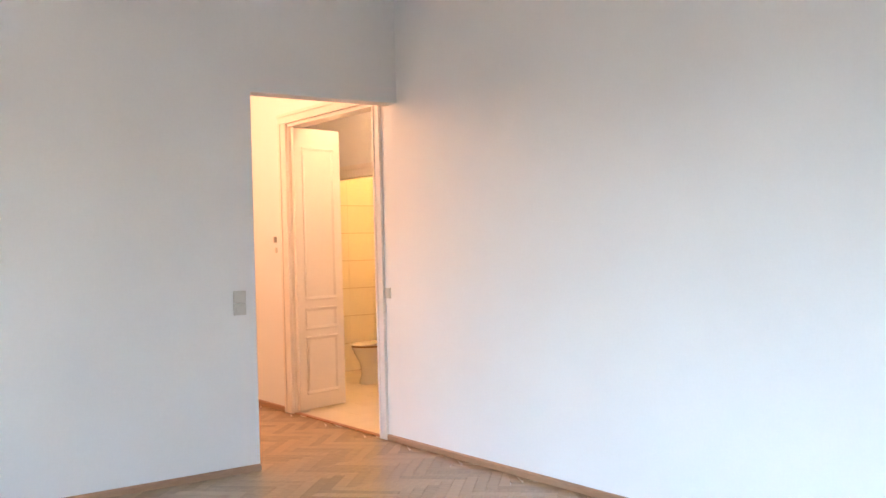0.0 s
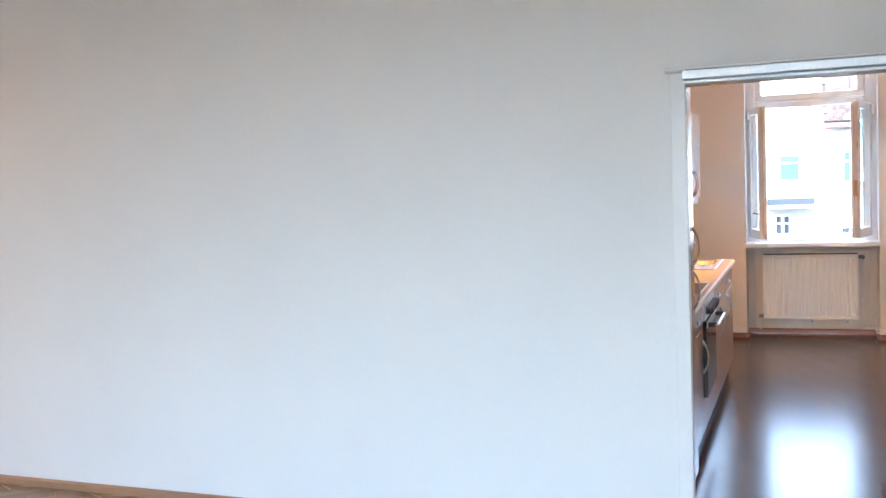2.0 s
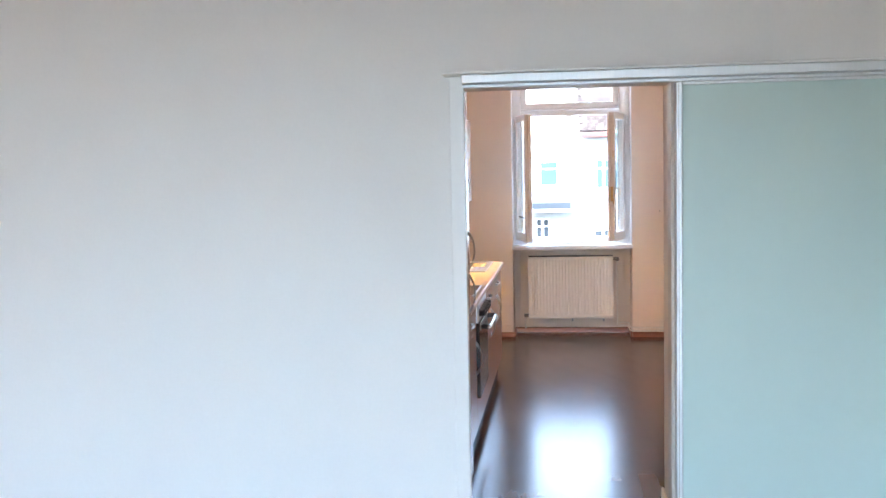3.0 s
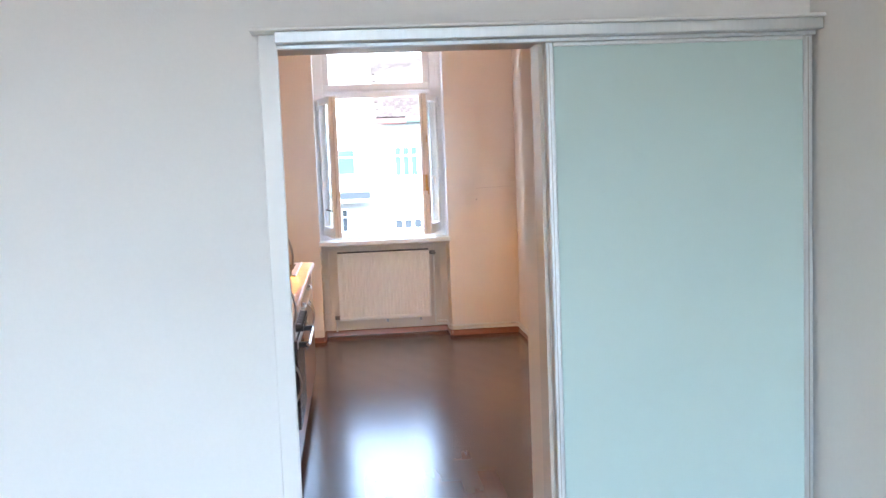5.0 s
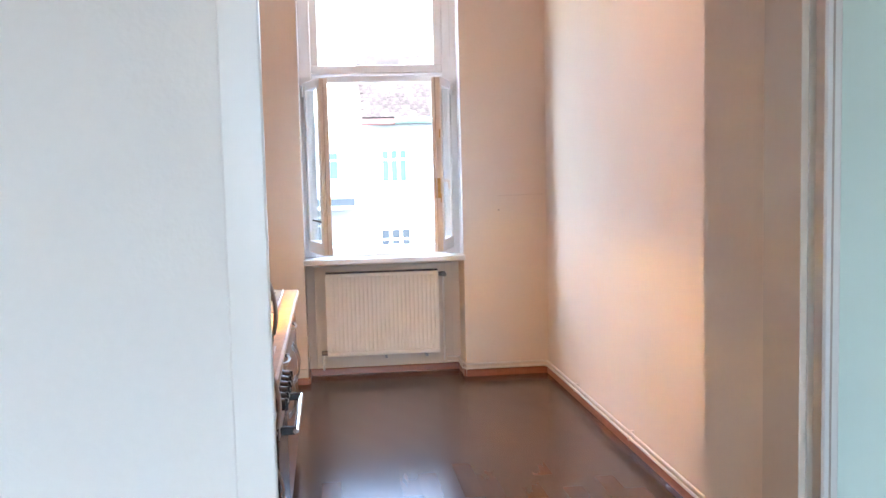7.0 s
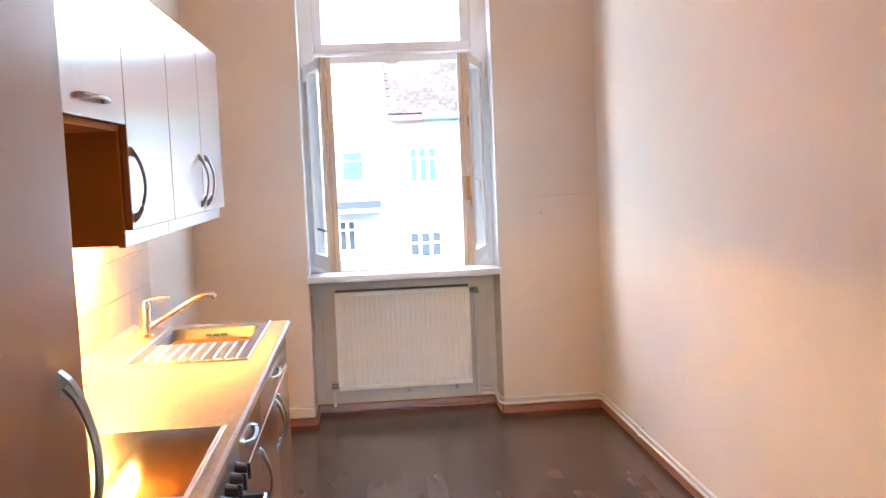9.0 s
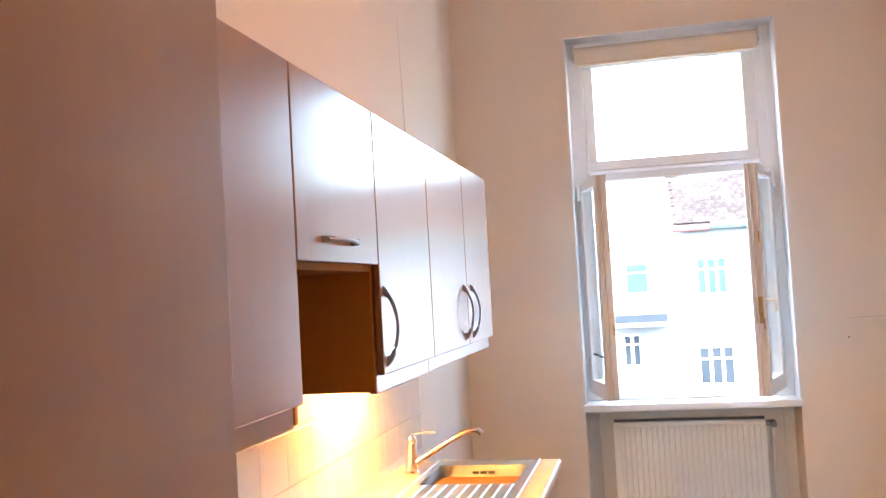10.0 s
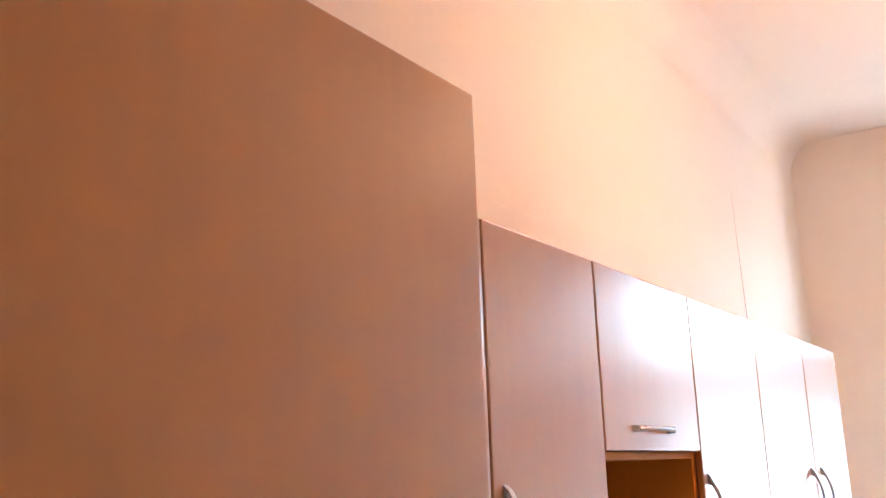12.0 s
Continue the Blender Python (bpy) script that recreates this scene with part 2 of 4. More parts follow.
def lathe_bm(profile, cx=0.0, cy=0.0, sides=24, sx=1.0, sy=1.0):
    bm = bmesh.new()
    rings = [[bm.verts.new((cx + sx * r * math.cos(2 * math.pi * j / sides), cy + sy * r * math.sin(2 * math.pi * j / sides), z)) for j in range(sides)] for r, z in profile]
    for r0, r1 in zip(rings, rings[1:]):
        for j in range(sides):
            bm.faces.new((r0[j], r0[(j + 1) % sides], r1[(j + 1) % sides], r1[j]))
    bm.faces.new(rings[0][::-1])
    bm.faces.new(rings[-1])
    return bm


def profile_bm(outline, axis, a, b):
    """A 2D outline pushed along an axis from a to b. axis x: outline is (y, z); y: (x, z); z: (x, y)."""
    bm = bmesh.new()

    def put(p, v):
        return {"x": (v, p[0], p[1]), "y": (p[0], v, p[1]), "z": (p[0], p[1], v)}[axis]
    r0 = [bm.verts.new(put(p, a)) for p in outline]
    r1 = [bm.verts.new(put(p, b)) for p in outline]
    k = len(outline)
    for j in range(k):
        bm.faces.new((r0[j], r0[(j + 1) % k], r1[(j + 1) % k], r1[j]))
    bm.faces.new(r0[::-1])
    bm.faces.new(r1)
    return bm


def finish(name, bm, mat, smooth=False):
    bmesh.ops.recalc_face_normals(bm, faces=bm.faces)
    me = bpy.data.meshes.new(name)
    bm.to_mesh(me)
    bm.free()
    if smooth:
        for p in me.polygons:
            p.use_smooth = True
        me.set_sharp_from_angle(angle=radians(35))
    me.materials.append(mat)
    return me


def part(name, bm, mat, parent, label="", smooth=False):
    ob = new(name, finish(name, bm, mat, smooth))
    ob.parent = parent
    return tagged(ob, label)


def thing(name, label, category, group="", kind=""):
    return tagged(new(name), label, category, group, kind)


def solid(name, bm, mat, label, category, group="", kind="", smooth=False):
    return tagged(new(name, finish(name, bm, mat, smooth)), label, category, group, kind)


def setting(name, bm, mat, label="", smooth=False):
    return solid(name, bm, mat, label, "", kind="structure", smooth=smooth)


def joined(*bms):
    out = bmesh.new()
    for b in bms:
        me = bpy.data.meshes.new("tmp")
        b.to_mesh(me)
        b.free()
        out.from_mesh(me)
        bpy.data.meshes.remove(me)
    return out


# ---------------------------------------------------------------- plan
XL, XR, YW = -0.69, 1.770, 5.46          # kitchen: side walls, window wall
YK = 0.125                               # kitchen face of the wall between the rooms
PIER = 0.42                              # far end of the pier beside the doorway
HC = 3.44                                # ceilings
LL, LR, LB = -5.095, 1.825, -7.6          # living room: side walls, back wall
OX0, OX1, OZ = 0.072, 0.915, 1.975       # sliding door opening
WX0, WX1, WZ0, WZ1 = -0.025, 1.142, 0.872, 3.024   # kitchen window opening
NB = 5.76                                # back of the radiator niche
HX0, HX1, HZ = -6.92, -5.398, 2.68        # door between hall and bathroom
HL, HB = -9.1, -3.6                      # hall

# walls of the kitchen and living room
B = box_bm
setting("wall_between_rooms", joined(B(HX1, 0, 0, OX0 - 0.014, YK, HC), B(OX0 - 0.014, 0, OZ + 0.004, OX1 + 0.004, YK, HC), B(OX1 + 0.004, 0, 0, LR, YK, HC)), WALL, "white painted wall with a wide doorway")
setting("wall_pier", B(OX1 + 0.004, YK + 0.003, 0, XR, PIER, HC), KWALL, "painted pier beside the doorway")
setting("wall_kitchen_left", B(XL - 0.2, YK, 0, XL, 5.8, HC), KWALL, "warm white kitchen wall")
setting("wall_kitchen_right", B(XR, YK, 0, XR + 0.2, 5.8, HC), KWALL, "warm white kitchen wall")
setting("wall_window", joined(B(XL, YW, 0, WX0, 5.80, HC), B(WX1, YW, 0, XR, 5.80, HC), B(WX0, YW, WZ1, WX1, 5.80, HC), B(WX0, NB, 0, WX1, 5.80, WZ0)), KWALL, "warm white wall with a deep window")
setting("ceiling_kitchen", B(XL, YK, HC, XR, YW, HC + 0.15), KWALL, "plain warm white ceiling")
setting("wall_living_left", joined(B(LL - 0.16, LB, 0, LL, -1.219, HC), B(LL - 0.16, -1.219, 2.624, LL, -0.002, HC)), WALL, "white wall with a plain passage to the hall")
setting("wall_living_right", B(LR, LB, 0, LR + 0.2, YK, HC), WALL, "plain white wall")
_back = []
for a, b in ((LL, -3.5), (-2.3, -0.3), (0.9, LR)):
    _back.append(B(a, LB - 0.3, 0, b, LB, HC))
for a, b in ((-3.5, -2.3), (-0.3, 0.9)):
    _back += [B(a, LB - 0.3, 0, b, LB, 0.75), B(a, LB - 0.3, 2.75, b, LB, HC)]
setting("wall_living_back", joined(*_back), WALL, "white wall with two tall windows")
setting("ceiling_living", B(LL, LB, HC, LR, 0, HC + 0.15), CEIL, "plain white ceiling")

# hall, bathroom and toilet
setting("wall_hall_door", joined(B(HL, 0, 0, HX0, 0.15, HC), B(HX0, 0, HZ, HX1 - 0.002, 0.15, HC)), WALL, "hall wall with a tall panelled door")
setting("wall_hall_left", B(HL - 0.15, HB, 0, HL, 3.0, HC), WALL, "plain hall wall")
setting("wall_hall_back", B(HL, HB - 0.15, 0, LL - 0.16, HB, HC), WALL, "plain hall wall")
setting("ceiling_hall", B(HL, HB, HC, LL - 0.16, 0, HC + 0.15), CEIL, "plain white ceiling")
setting("wall_bath_right", B(-5.0, YK, 0, -4.9, 3.0, HC), WALL, "plain bathroom wall")
setting("wall_bath_inner", joined(B(HL, 1.12, 0, -8.55, 1.22, HC), B(-8.55, 1.12, 2.255, -7.05, 1.22, HC), B(-7.05, 1.12, 0, -5.0, 1.22, HC)), WALL, "bathroom wall with an opening to the toilet")
setting("wall_toilet_back", B(HL, 2.6, 0, -5.0, 2.7, HC), WALL, "plain toilet wall")
setting("ceiling_bath", B(HL, 0.15, HC, -5.0, 2.6, HC + 0.15), CEIL, "plain white ceiling")

# floors
setting("floor_kitchen", B(XL, YK, -0.1, XR, YW, -0.006), SEAM, "dark brown laminate floor of long planks")
setting("floor_doorway", B(OX0 - 0.3, 0.0, -0.1, LR, YK, 0.004), PLANK, "dark threshold")
setting("floor_niche", B(WX0, YW, -0.1, WX1, NB, -0.002), PLANK, "dark laminate floor in the niche")
setting("floor_living", B(HL, LB, -0.1, LR, 0.0, -0.006), OAK_BED, "light oak herringbone parquet")
setting("floor_bath", B(HL, 0.0, -0.1, -5.0, 2.6, -0.006), GROUT, "pale tiled bathroom floor")
# ---------------------------------------------------------------- coved corners, skirtings, pipes
def cove(name, x, y0, y1, sign, r=0.17):
    """A hollow quarter-round between a wall at x and the ceiling."""
    pts = [(x, HC), (x, HC - r)]
    for k in range(1, 9):
        a = math.pi / 2 * k / 8
        pts.append((x + sign * r * (1 - math.cos(a)), HC - r + r * math.sin(a)))
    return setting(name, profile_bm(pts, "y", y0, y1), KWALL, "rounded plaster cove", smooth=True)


cove("trim_cove", XL + 0.001, YK, YW, 1)
cove("trim_cove", XR - 0.001, PIER, YW, -1)


def skirting(name, outline_axis, at, a, b, sign, h, t, mat, label):
    """Skirting with a rounded top along a wall."""
    pts = [(at, 0), (at + sign * t, 0), (at + sign * t, h * 0.8), (at + sign * t * 0.7, h * 0.95), (at + sign * t * 0.3, h), (at, h)]
    return setting(name, profile_bm(pts, outline_axis, a, b), mat, label, smooth=True)


RED = "narrow red-brown wooden skirting"
PALE = "narrow light oak skirting"
skirting("baseboard_kitchen_right", "y", XR - 0.001, PIER, YW, -1, 0.05, 0.016, SKIRT, RED)
skirting("baseboard_window_right", "x", YW - 0.001, WX1, XR - 0.017, -1, 0.05, 0.016, SKIRT, RED)
skirting("baseboard_window_left", "x", YW - 0.001, XL, WX0, -1, 0.05, 0.016, SKIRT, RED)
skirting("baseboard_niche", "x", NB - 0.001, WX0, WX1, -1, 0.05, 0.016, SKIRT, RED)
skirting("baseboard_niche_left", "y", WX0 + 0.001, YW, NB - 0.017, 1, 0.05, 0.016, SKIRT, RED)
skirting("baseboard_niche_right", "y", WX1 - 0.001, YW, NB - 0.017, -1, 0.05, 0.016, SKIRT, RED)
skirting("baseboard_pier", "y", OX1 + 0.005, 0.135, PIER + 0.016, -1, 0.05, 0.016, SKIRT, RED)
setting("trim_pier", box_bm(OX1 - 0.010, 0.135, 0.051, OX1 + 0.003, PIER + 0.010, 0.165, 0.004), KWALL, "painted upper skirting step")
setting("trim_window_left", box_bm(XL, YW - 0.022, 0.05, WX0, YW - 0.001, 0.115, 0.004), KWALL, "painted upper skirting step")
skirting("baseboard_living", "x", -0.001, HX1 + 0.0765, 0.010, -1, 0.045, 0.018, SKIRT_L, PALE)
skirting("baseboard_living_left", "y", LL + 0.001, LB, -1.219, 1, 0.045, 0.018, SKIRT_L, PALE)
skirting("baseboard_living_right", "y", LR - 0.001, LB, -0.08, -1, 0.045, 0.018, SKIRT_L, PALE)
skirting("baseboard_hall", "x", -0.001, HL, HX0 - 0.16, -1, 0.045, 0.018, SKIRT_L, PALE)


def heating_pipe(z, off):
    run = [(XR - off, PIER + 0.02, z), (XR - off, YW - off - 0.03, z), (XR - off - 0.03, YW - off, z), (WX1 + 0.03 - off, YW - off, z),
           (WX1 - off, YW - off + 0.03, z + 0.005), (WX1 - off, NB - 0.09, z + 0.012), (WX1 - off - 0.05, NB - 0.07, z + 0.015), (1.03, NB - 0.07, z + 0.015)]
    p = thing("heating_pipe", "thin white painted heating pipe above the skirting", "pipe", "heating pipes")
    part("tube", tube_bm(run, 0.0078, 10), PIPE, p, smooth=True)
    for y in (1.15, 2.30, 3.45, 4.60):
        part("clip", box_bm(XR - off - 0.010, y, z - 0.011, XR - 0.0005, y + 0.018, z + 0.011, 0.002), PIPE, p)
    return p


heating_pipe(0.064, 0.026)
heating_pipe(0.096, 0.026)

# ---------------------------------------------------------------- sliding door
rail = thing("sliding_door_rail", "silver aluminium sliding door rail above the doorway", "door rail")
part("cover", box_bm(OX0 - 0.002, -0.095, 1.976, 1.822, -0.001, 2.012, 0.003), ALU, rail)
part("ledge", box_bm(-0.006, -0.112, 2.0125, 1.823, -0.001, 2.024, 0.003), WHITE, rail, "thin white ledge")
part("runner", box_bm(OX0, -0.050, 1.962, 1.820, -0.012, 1.9755, 0.002), ALU, rail)
part("end_cap", box_bm(1.8222, -0.093, 1.978, 1.8240, -0.002, 2.01), PEWTER, rail)

slide = thing("sliding_door", "frosted mint green glass sliding door in an aluminium frame", "door")
SX0, SX1 = 0.917, 1.806
part("glass_panel", box_bm(SX0 + 0.028, -0.040, 0.05, SX1 - 0.028, -0.030, 1.951), MINT, slide, "frosted mint green glass")
for a, b in ((SX0, SX0 + 0.028), (SX1 - 0.028, SX1)):
    stile = part("stile", box_bm(a, -0.052, 0.012, b, -0.018, 1.961, 0.004), ALU, slide)
    part("groove", box_bm(a + 0.011, -0.0535, 0.02, a + 0.014, -0.0515, 1.955), PEWTER, stile)
part("top_bar", box_bm(SX0 + 0.028, -0.048, 1.948, SX1 - 0.028, -0.022, 1.961, 0.002), ALU, slide)
part("bottom_bar", box_bm(SX0 + 0.028, -0.050, 0.012, SX1 - 0.028, -0.020, 0.052, 0.002), ALU, slide)

setting("trim_doorway_left", box_bm(0.012, -0.022, 0, OX0 + 0.001, -0.001, 2.012, 0.003), WHITE, "white lacquered door trim board")
setting("trim_doorway_right", box_bm(1.800, -0.016, 0, 1.8235, -0.001, 1.955, 0.002), ALU, "narrow grey wall channel")
setting("trim_lining_left", box_bm(OX0 - 0.0135, 0.0, 0, OX0 - 0.009, YK + 0.002, OZ, 0.001), WHITE, "glossy lining of the doorway")
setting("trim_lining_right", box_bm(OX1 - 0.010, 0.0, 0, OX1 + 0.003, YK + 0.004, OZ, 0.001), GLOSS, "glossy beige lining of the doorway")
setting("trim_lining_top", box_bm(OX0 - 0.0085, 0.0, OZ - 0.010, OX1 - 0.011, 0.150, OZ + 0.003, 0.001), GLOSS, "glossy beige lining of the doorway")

# ---------------------------------------------------------------- kitchen units


def bow_handle(parent, at, vertical=True, span=0.17, depth=0.026):
    """A flattened bow handle with flared feet, standing off a front that faces +x."""
    pts, rad = [], []
    for k in range(15):
        u = k / 14
        s = math.sin(math.pi * u)
        along = (u - 0.5) * span
        out = 0.006 + depth * s ** 0.7
        pts.append((at[0] + out, at[1], at[2] + along) if vertical else (at[0] + out, at[1] + along, at[2]))
        rad.append(0.0062 + 0.0035 * (1 - s) ** 2)
    h = part("handle", tube_bm(pts, 0.006, 8, flat=0.75, radii=rad), PEWTER, parent, "curved pewter bow handle", smooth=True)
    for p, s in ((pts[0], -1), (pts[-1], 1)):
        c = p[2] if vertical else p[1]
        wedge = [(at[0], c + s * 0.016), (at[0] + 0.010, c + s * 0.007), (at[0] + 0.021, c - s * 0.012), (at[0] + 0.012, c - s * 0.014), (at[0], c - s * 0.010)]
        part("foot", profile_bm(wedge, "y", at[1] - 0.007, at[1] + 0.007) if vertical else profile_bm(wedge, "z", at[2] - 0.007, at[2] + 0.007), PEWTER, h)
    return h


def front(parent, name, x, y0, y1, z0, z1, label=""):
    """A door or drawer front, 18 mm thick, with a slim gap all round."""
    return part(name, box_bm(x - 0.018, y0 + 0.0018, z0 + 0.0015, x, y1 - 0.0018, z1 - 0.0015, 0.0035, 3), FRONT, parent, label)


def carcass(parent, x0, x1, y0, y1, z0, z1, mat=CARCASS):
    t = 0.016
    part("side_panel", box_bm(x0, y0, z0, x1, y0 + t, z1), FRONT, parent)
    part("side_panel", box_bm(x0, y1 - t, z0, x1, y1, z1), FRONT, parent)
    part("bottom_panel", box_bm(x0, y0 + t, z0, x1, y1 - t, z0 + t), mat, parent)
    part("top_panel", box_bm(x0, y0 + t, z1 - t, x1, y1 - t, z1), mat, parent)
    part("back_panel", box_bm(x0, y0 + t, z0 + t, x0 + 0.006, y1 - t, z1 - t), mat, parent)


GAP = 0.002
TF = 0.006                                   # tall front
tall = thing("tall_cabinet", "tall brown laminate cabinet with two doors beside the doorway", "cabinet")
carcass(tall, XL + GAP, TF - 0.020, 0.192, 0.783, 0.0, 2.053)
d1 = front(tall, "door", TF, 0.192, 0.783, 1.166, 2.053)
bow_handle(d1, (TF, 0.705, 1.242))
d2 = front(tall, "door", TF, 0.192, 0.783, 0.105, 1.164)
bow_handle(d2, (TF, 0.705, 1.030))
part("filler", box_bm(TF - 0.040, YK + 0.003, 0.105, TF - 0.022, 0.190, 2.053, 0.001), FRONT, tall)
part("plinth", box_bm(TF - 0.06, 0.208, 0.001, TF - 0.045, 0.767, 0.103), KICK, tall)

CF, CT, CB = -0.278, 2.062, 1.405             # wall units: front, top, bottom of the doors


def wall_unit(label, y0, y1, doors, handles):
    u = thing("wall_cabinet", label, "cabinet", "wall cabinets")
    carcass(u, XL + GAP, CF - 0.020, y0 + 0.0005, y1 - 0.0005, CB, CT)
    for (a, b), h in zip(doors, handles):
        bow_handle(front(u, "door", CF, a, b, CB - 0.003, CT), (CF, h, 1.522))
    part("light_valance", box_bm(CF - 0.040, y0 + 0.001, 1.358, CF - 0.022, y1 - 0.001, CB - 0.0005, 0.002), FRONT, u)
    return u


wall_unit("narrow brown laminate wall cabinet behind the tall cabinet", 0.787, 1.257, [(0.787, 1.257)], [1.216])
wall_unit("single brown laminate wall cabinet with a bow handle", 1.258, 1.694, [(1.258, 1.694)], [1.297])
wall_unit("single brown laminate wall cabinet, shiny in the daylight", 2.252, 2.817, [(2.252, 2.817)], [2.284])
wall_unit("double door brown laminate wall cabinet near the window", 2.818, 3.930, [(2.818, 3.400), (3.402, 3.930)], [3.335, 3.475])

hood = thing("hood_cabinet", "brown hood cabinet with a flap door above an open niche", "cabinet", "wall cabinets")
hy0, hy1, HN = 1.695, 2.251, 1.674
for a, b in ((hy0, hy0 + 0.016), (hy1 - 0.016, hy1)):
    part("side_panel", box_bm(XL + GAP, a, 1.365, CF - 0.020, b, CT), HOODP, hood, "orange brown niche side")
part("top_panel", box_bm(XL + GAP, hy0 + 0.016, CT - 0.016, CF - 0.020, hy1 - 0.016, CT), CARCASS, hood)
part("niche_top", box_bm(XL + GAP, hy0 + 0.016, HN - 0.014, CF - 0.020, hy1 - 0.016, HN + 0.002), CARCASS, hood)
part("niche_back", box_bm(XL + GAP, hy0 + 0.016, 1.365, XL + 0.012, hy1 - 0.016, CT - 0.016), CARCASS, hood)
bow_handle(front(hood, "flap_door", CF, hy0, hy1, HN + 0.001, CT, "shiny worn laminate flap"), (CF, 1.948, 1.722), vertical=False, span=0.19, depth=0.022)

under = thing("under_cabinet_light", "slim warm tube light fixed below the wall cabinets", "lamp")
part("housing", box_bm(-0.610, 2.89, 1.396, -0.560, 3.33, 1.4045, 0.002), WHITE, under)
part("lamp_tube", tube_bm([(-0.585, 2.92, 1.386), (-0.585, 3.30, 1.386)], 0.008, 10), HOODTUBE, under, "warm glowing tube", smooth=True)

BF = -0.040                                   # base units: front


def base_unit(label, y0, y1, drawer=True, doors=None, hz=0.575):
    u = thing("base_cabinet", label, "cabinet", "base cabinets")
    carcass(u, XL + GAP, BF - 0.020, y0 + 0.0005, y1 - 0.0005, 0.105, 0.858)
    top = 0.855
    if drawer:
        bow_handle(front(u, "drawer_front", BF, y0, y1, 0.712, top), (BF, (y0 + y1) / 2, 0.785), vertical=False, span=0.18, depth=0.016)
        top = 0.710
    for a, b, h in doors:
        bow_handle(front(u, "door", BF, a, b, 0.108, top), (BF, h, hz))
    part("plinth", box_bm(BF - 0.055, y0, 0.001, BF - 0.040, y1, 0.103), KICK, u, "dark plinth board")
    return u


base_unit("brown base cabinet with drawer beside the oven", 0.787, 1.570, True, [(0.787, 1.570, 1.520)], 0.545)
base_unit("brown base cabinet with drawer next to the oven", 2.168, 2.755, True, [(2.168, 2.755, 2.70)])
base_unit("brown sink base cabinet with two bow-handled doors", 2.756, 3.848, True, [(2.756, 3.290, 3.24), (3.291, 3.848, 3.335)], 0.60)

oven = thing("oven", "built-in oven with black glass door and black knobs", "oven")
OY0, OY1 = 1.574, 2.164
part("body", box_bm(XL + 0.05, OY0, 0.108, BF - 0.022, OY1, 0.855), DARK, oven)
part("control_panel", box_bm(BF - 0.020, OY0 + 0.002, 0.745, BF + 0.012, OY1 - 0.002, 0.853, 0.003), STEEL, oven, "steel control panel")
od = part("glass_door", box_bm(BF - 0.020, OY0 + 0.002, 0.296, BF + 0.020, OY1 - 0.002, 0.741, 0.005, 2), HOB, oven, "black glass door")
part("door_trim", box_bm(BF + 0.0203, OY0 + 0.002, 0.700, BF + 0.023, OY1 - 0.002, 0.740, 0.001), STEEL, od, "steel strip across the door")
front(oven, "drawer_front", BF, OY0, OY1, 0.108, 0.292, "brown laminate panel under the oven")
oh = part("handle", tube_bm([(BF + 0.074, OY0 + 0.045, 0.716), (BF + 0.074, OY1 - 0.045, 0.716)], 0.011, 12, flat=0.8), CHROME, oven, "bright steel bar handle", smooth=True)
for y in (OY0 + 0.060, OY1 - 0.060):
    part("handle_post", box_bm(BF + 0.0233, y - 0.013, 0.703, BF + 0.076, y + 0.013, 0.729, 0.004), BLACK, oh)
for k in range(6):
    y = OY0 + 0.085 + k * 0.084
    kn = tube_bm([(BF + 0.012, y, 0.797), (BF + 0.020, y, 0.797), (BF + 0.036, y, 0.797), (BF + 0.042, y, 0.797)], 0.02, 18, radii=[0.026, 0.023, 0.020, 0.017])
    knob = part("knob", kn, BLACK, oven, smooth=True)
    part("grip", box_bm(BF + 0.036, y - 0.005, 0.776, BF + 0.050, y + 0.005, 0.818, 0.003, 2), BLACK, knob)
    part("pointer", box_bm(BF + 0.0502, y - 0.0015, 0.802, BF + 0.0510, y + 0.0015, 0.815), WHITE, knob)
part("plinth", box_bm(BF - 0.055, OY0, 0.001, BF - 0.040, OY1, 0.103), KICK, oven)

# worktop: a front profile with rounded nose, cut for the sink bowl
WT0, WT1 = 0.787, 3.860
nose = [(XL + 0.001, 0.862), (-0.030, 0.862), (-0.020, 0.866), (-0.016, 0.878), (-0.018, 0.892), (-0.026, 0.8995), (-0.036, 0.900), (XL + 0.001, 0.900)]
SK = (-0.505, 3.360, -0.125, 3.750)           # bowl opening
EX = -0.045                                   # where the edge strip begins
core = [(XL + 0.001, 0.862), (EX - 0.0002, 0.862), (EX - 0.0002, 0.900), (XL + 0.001, 0.900)]
back_strip = [(XL + 0.001, 0.862), (SK[0], 0.862), (SK[0], 0.900), (XL + 0.001, 0.900)]
front_strip = [(SK[2], 0.862), (EX - 0.0002, 0.862), (EX - 0.0002, 0.900), (SK[2], 0.900)]
worktop = thing("worktop", "beige speckled laminate worktop on the base cabinets", "worktop")
for outline, a, b in ((core, WT0, SK[1]), (core, SK[3], WT1), (back_strip, SK[1], SK[3]), (front_strip, SK[1], SK[3])):
    part("board", profile_bm(outline, "y", a, b), TOP, worktop)
part("front_edge", profile_bm([(EX, 0.862)] + nose[1:-1] + [(EX, 0.900)], "y", WT0, WT1 - 0.0012), TOP, worktop, "rounded front edge", smooth=True)
part("end_cap", box_bm(XL + 0.02, WT1 + 0.0002, 0.863, EX, WT1 + 0.0012, 0.899), CARCASS, worktop)
part("wall_strip", profile_bm([(XL + 0.0105, 0.9002), (XL + 0.026, 0.9002), (XL + 0.022, 0.906), (XL + 0.0105, 0.918)], "y", WT0, WT1), TOP, worktop)

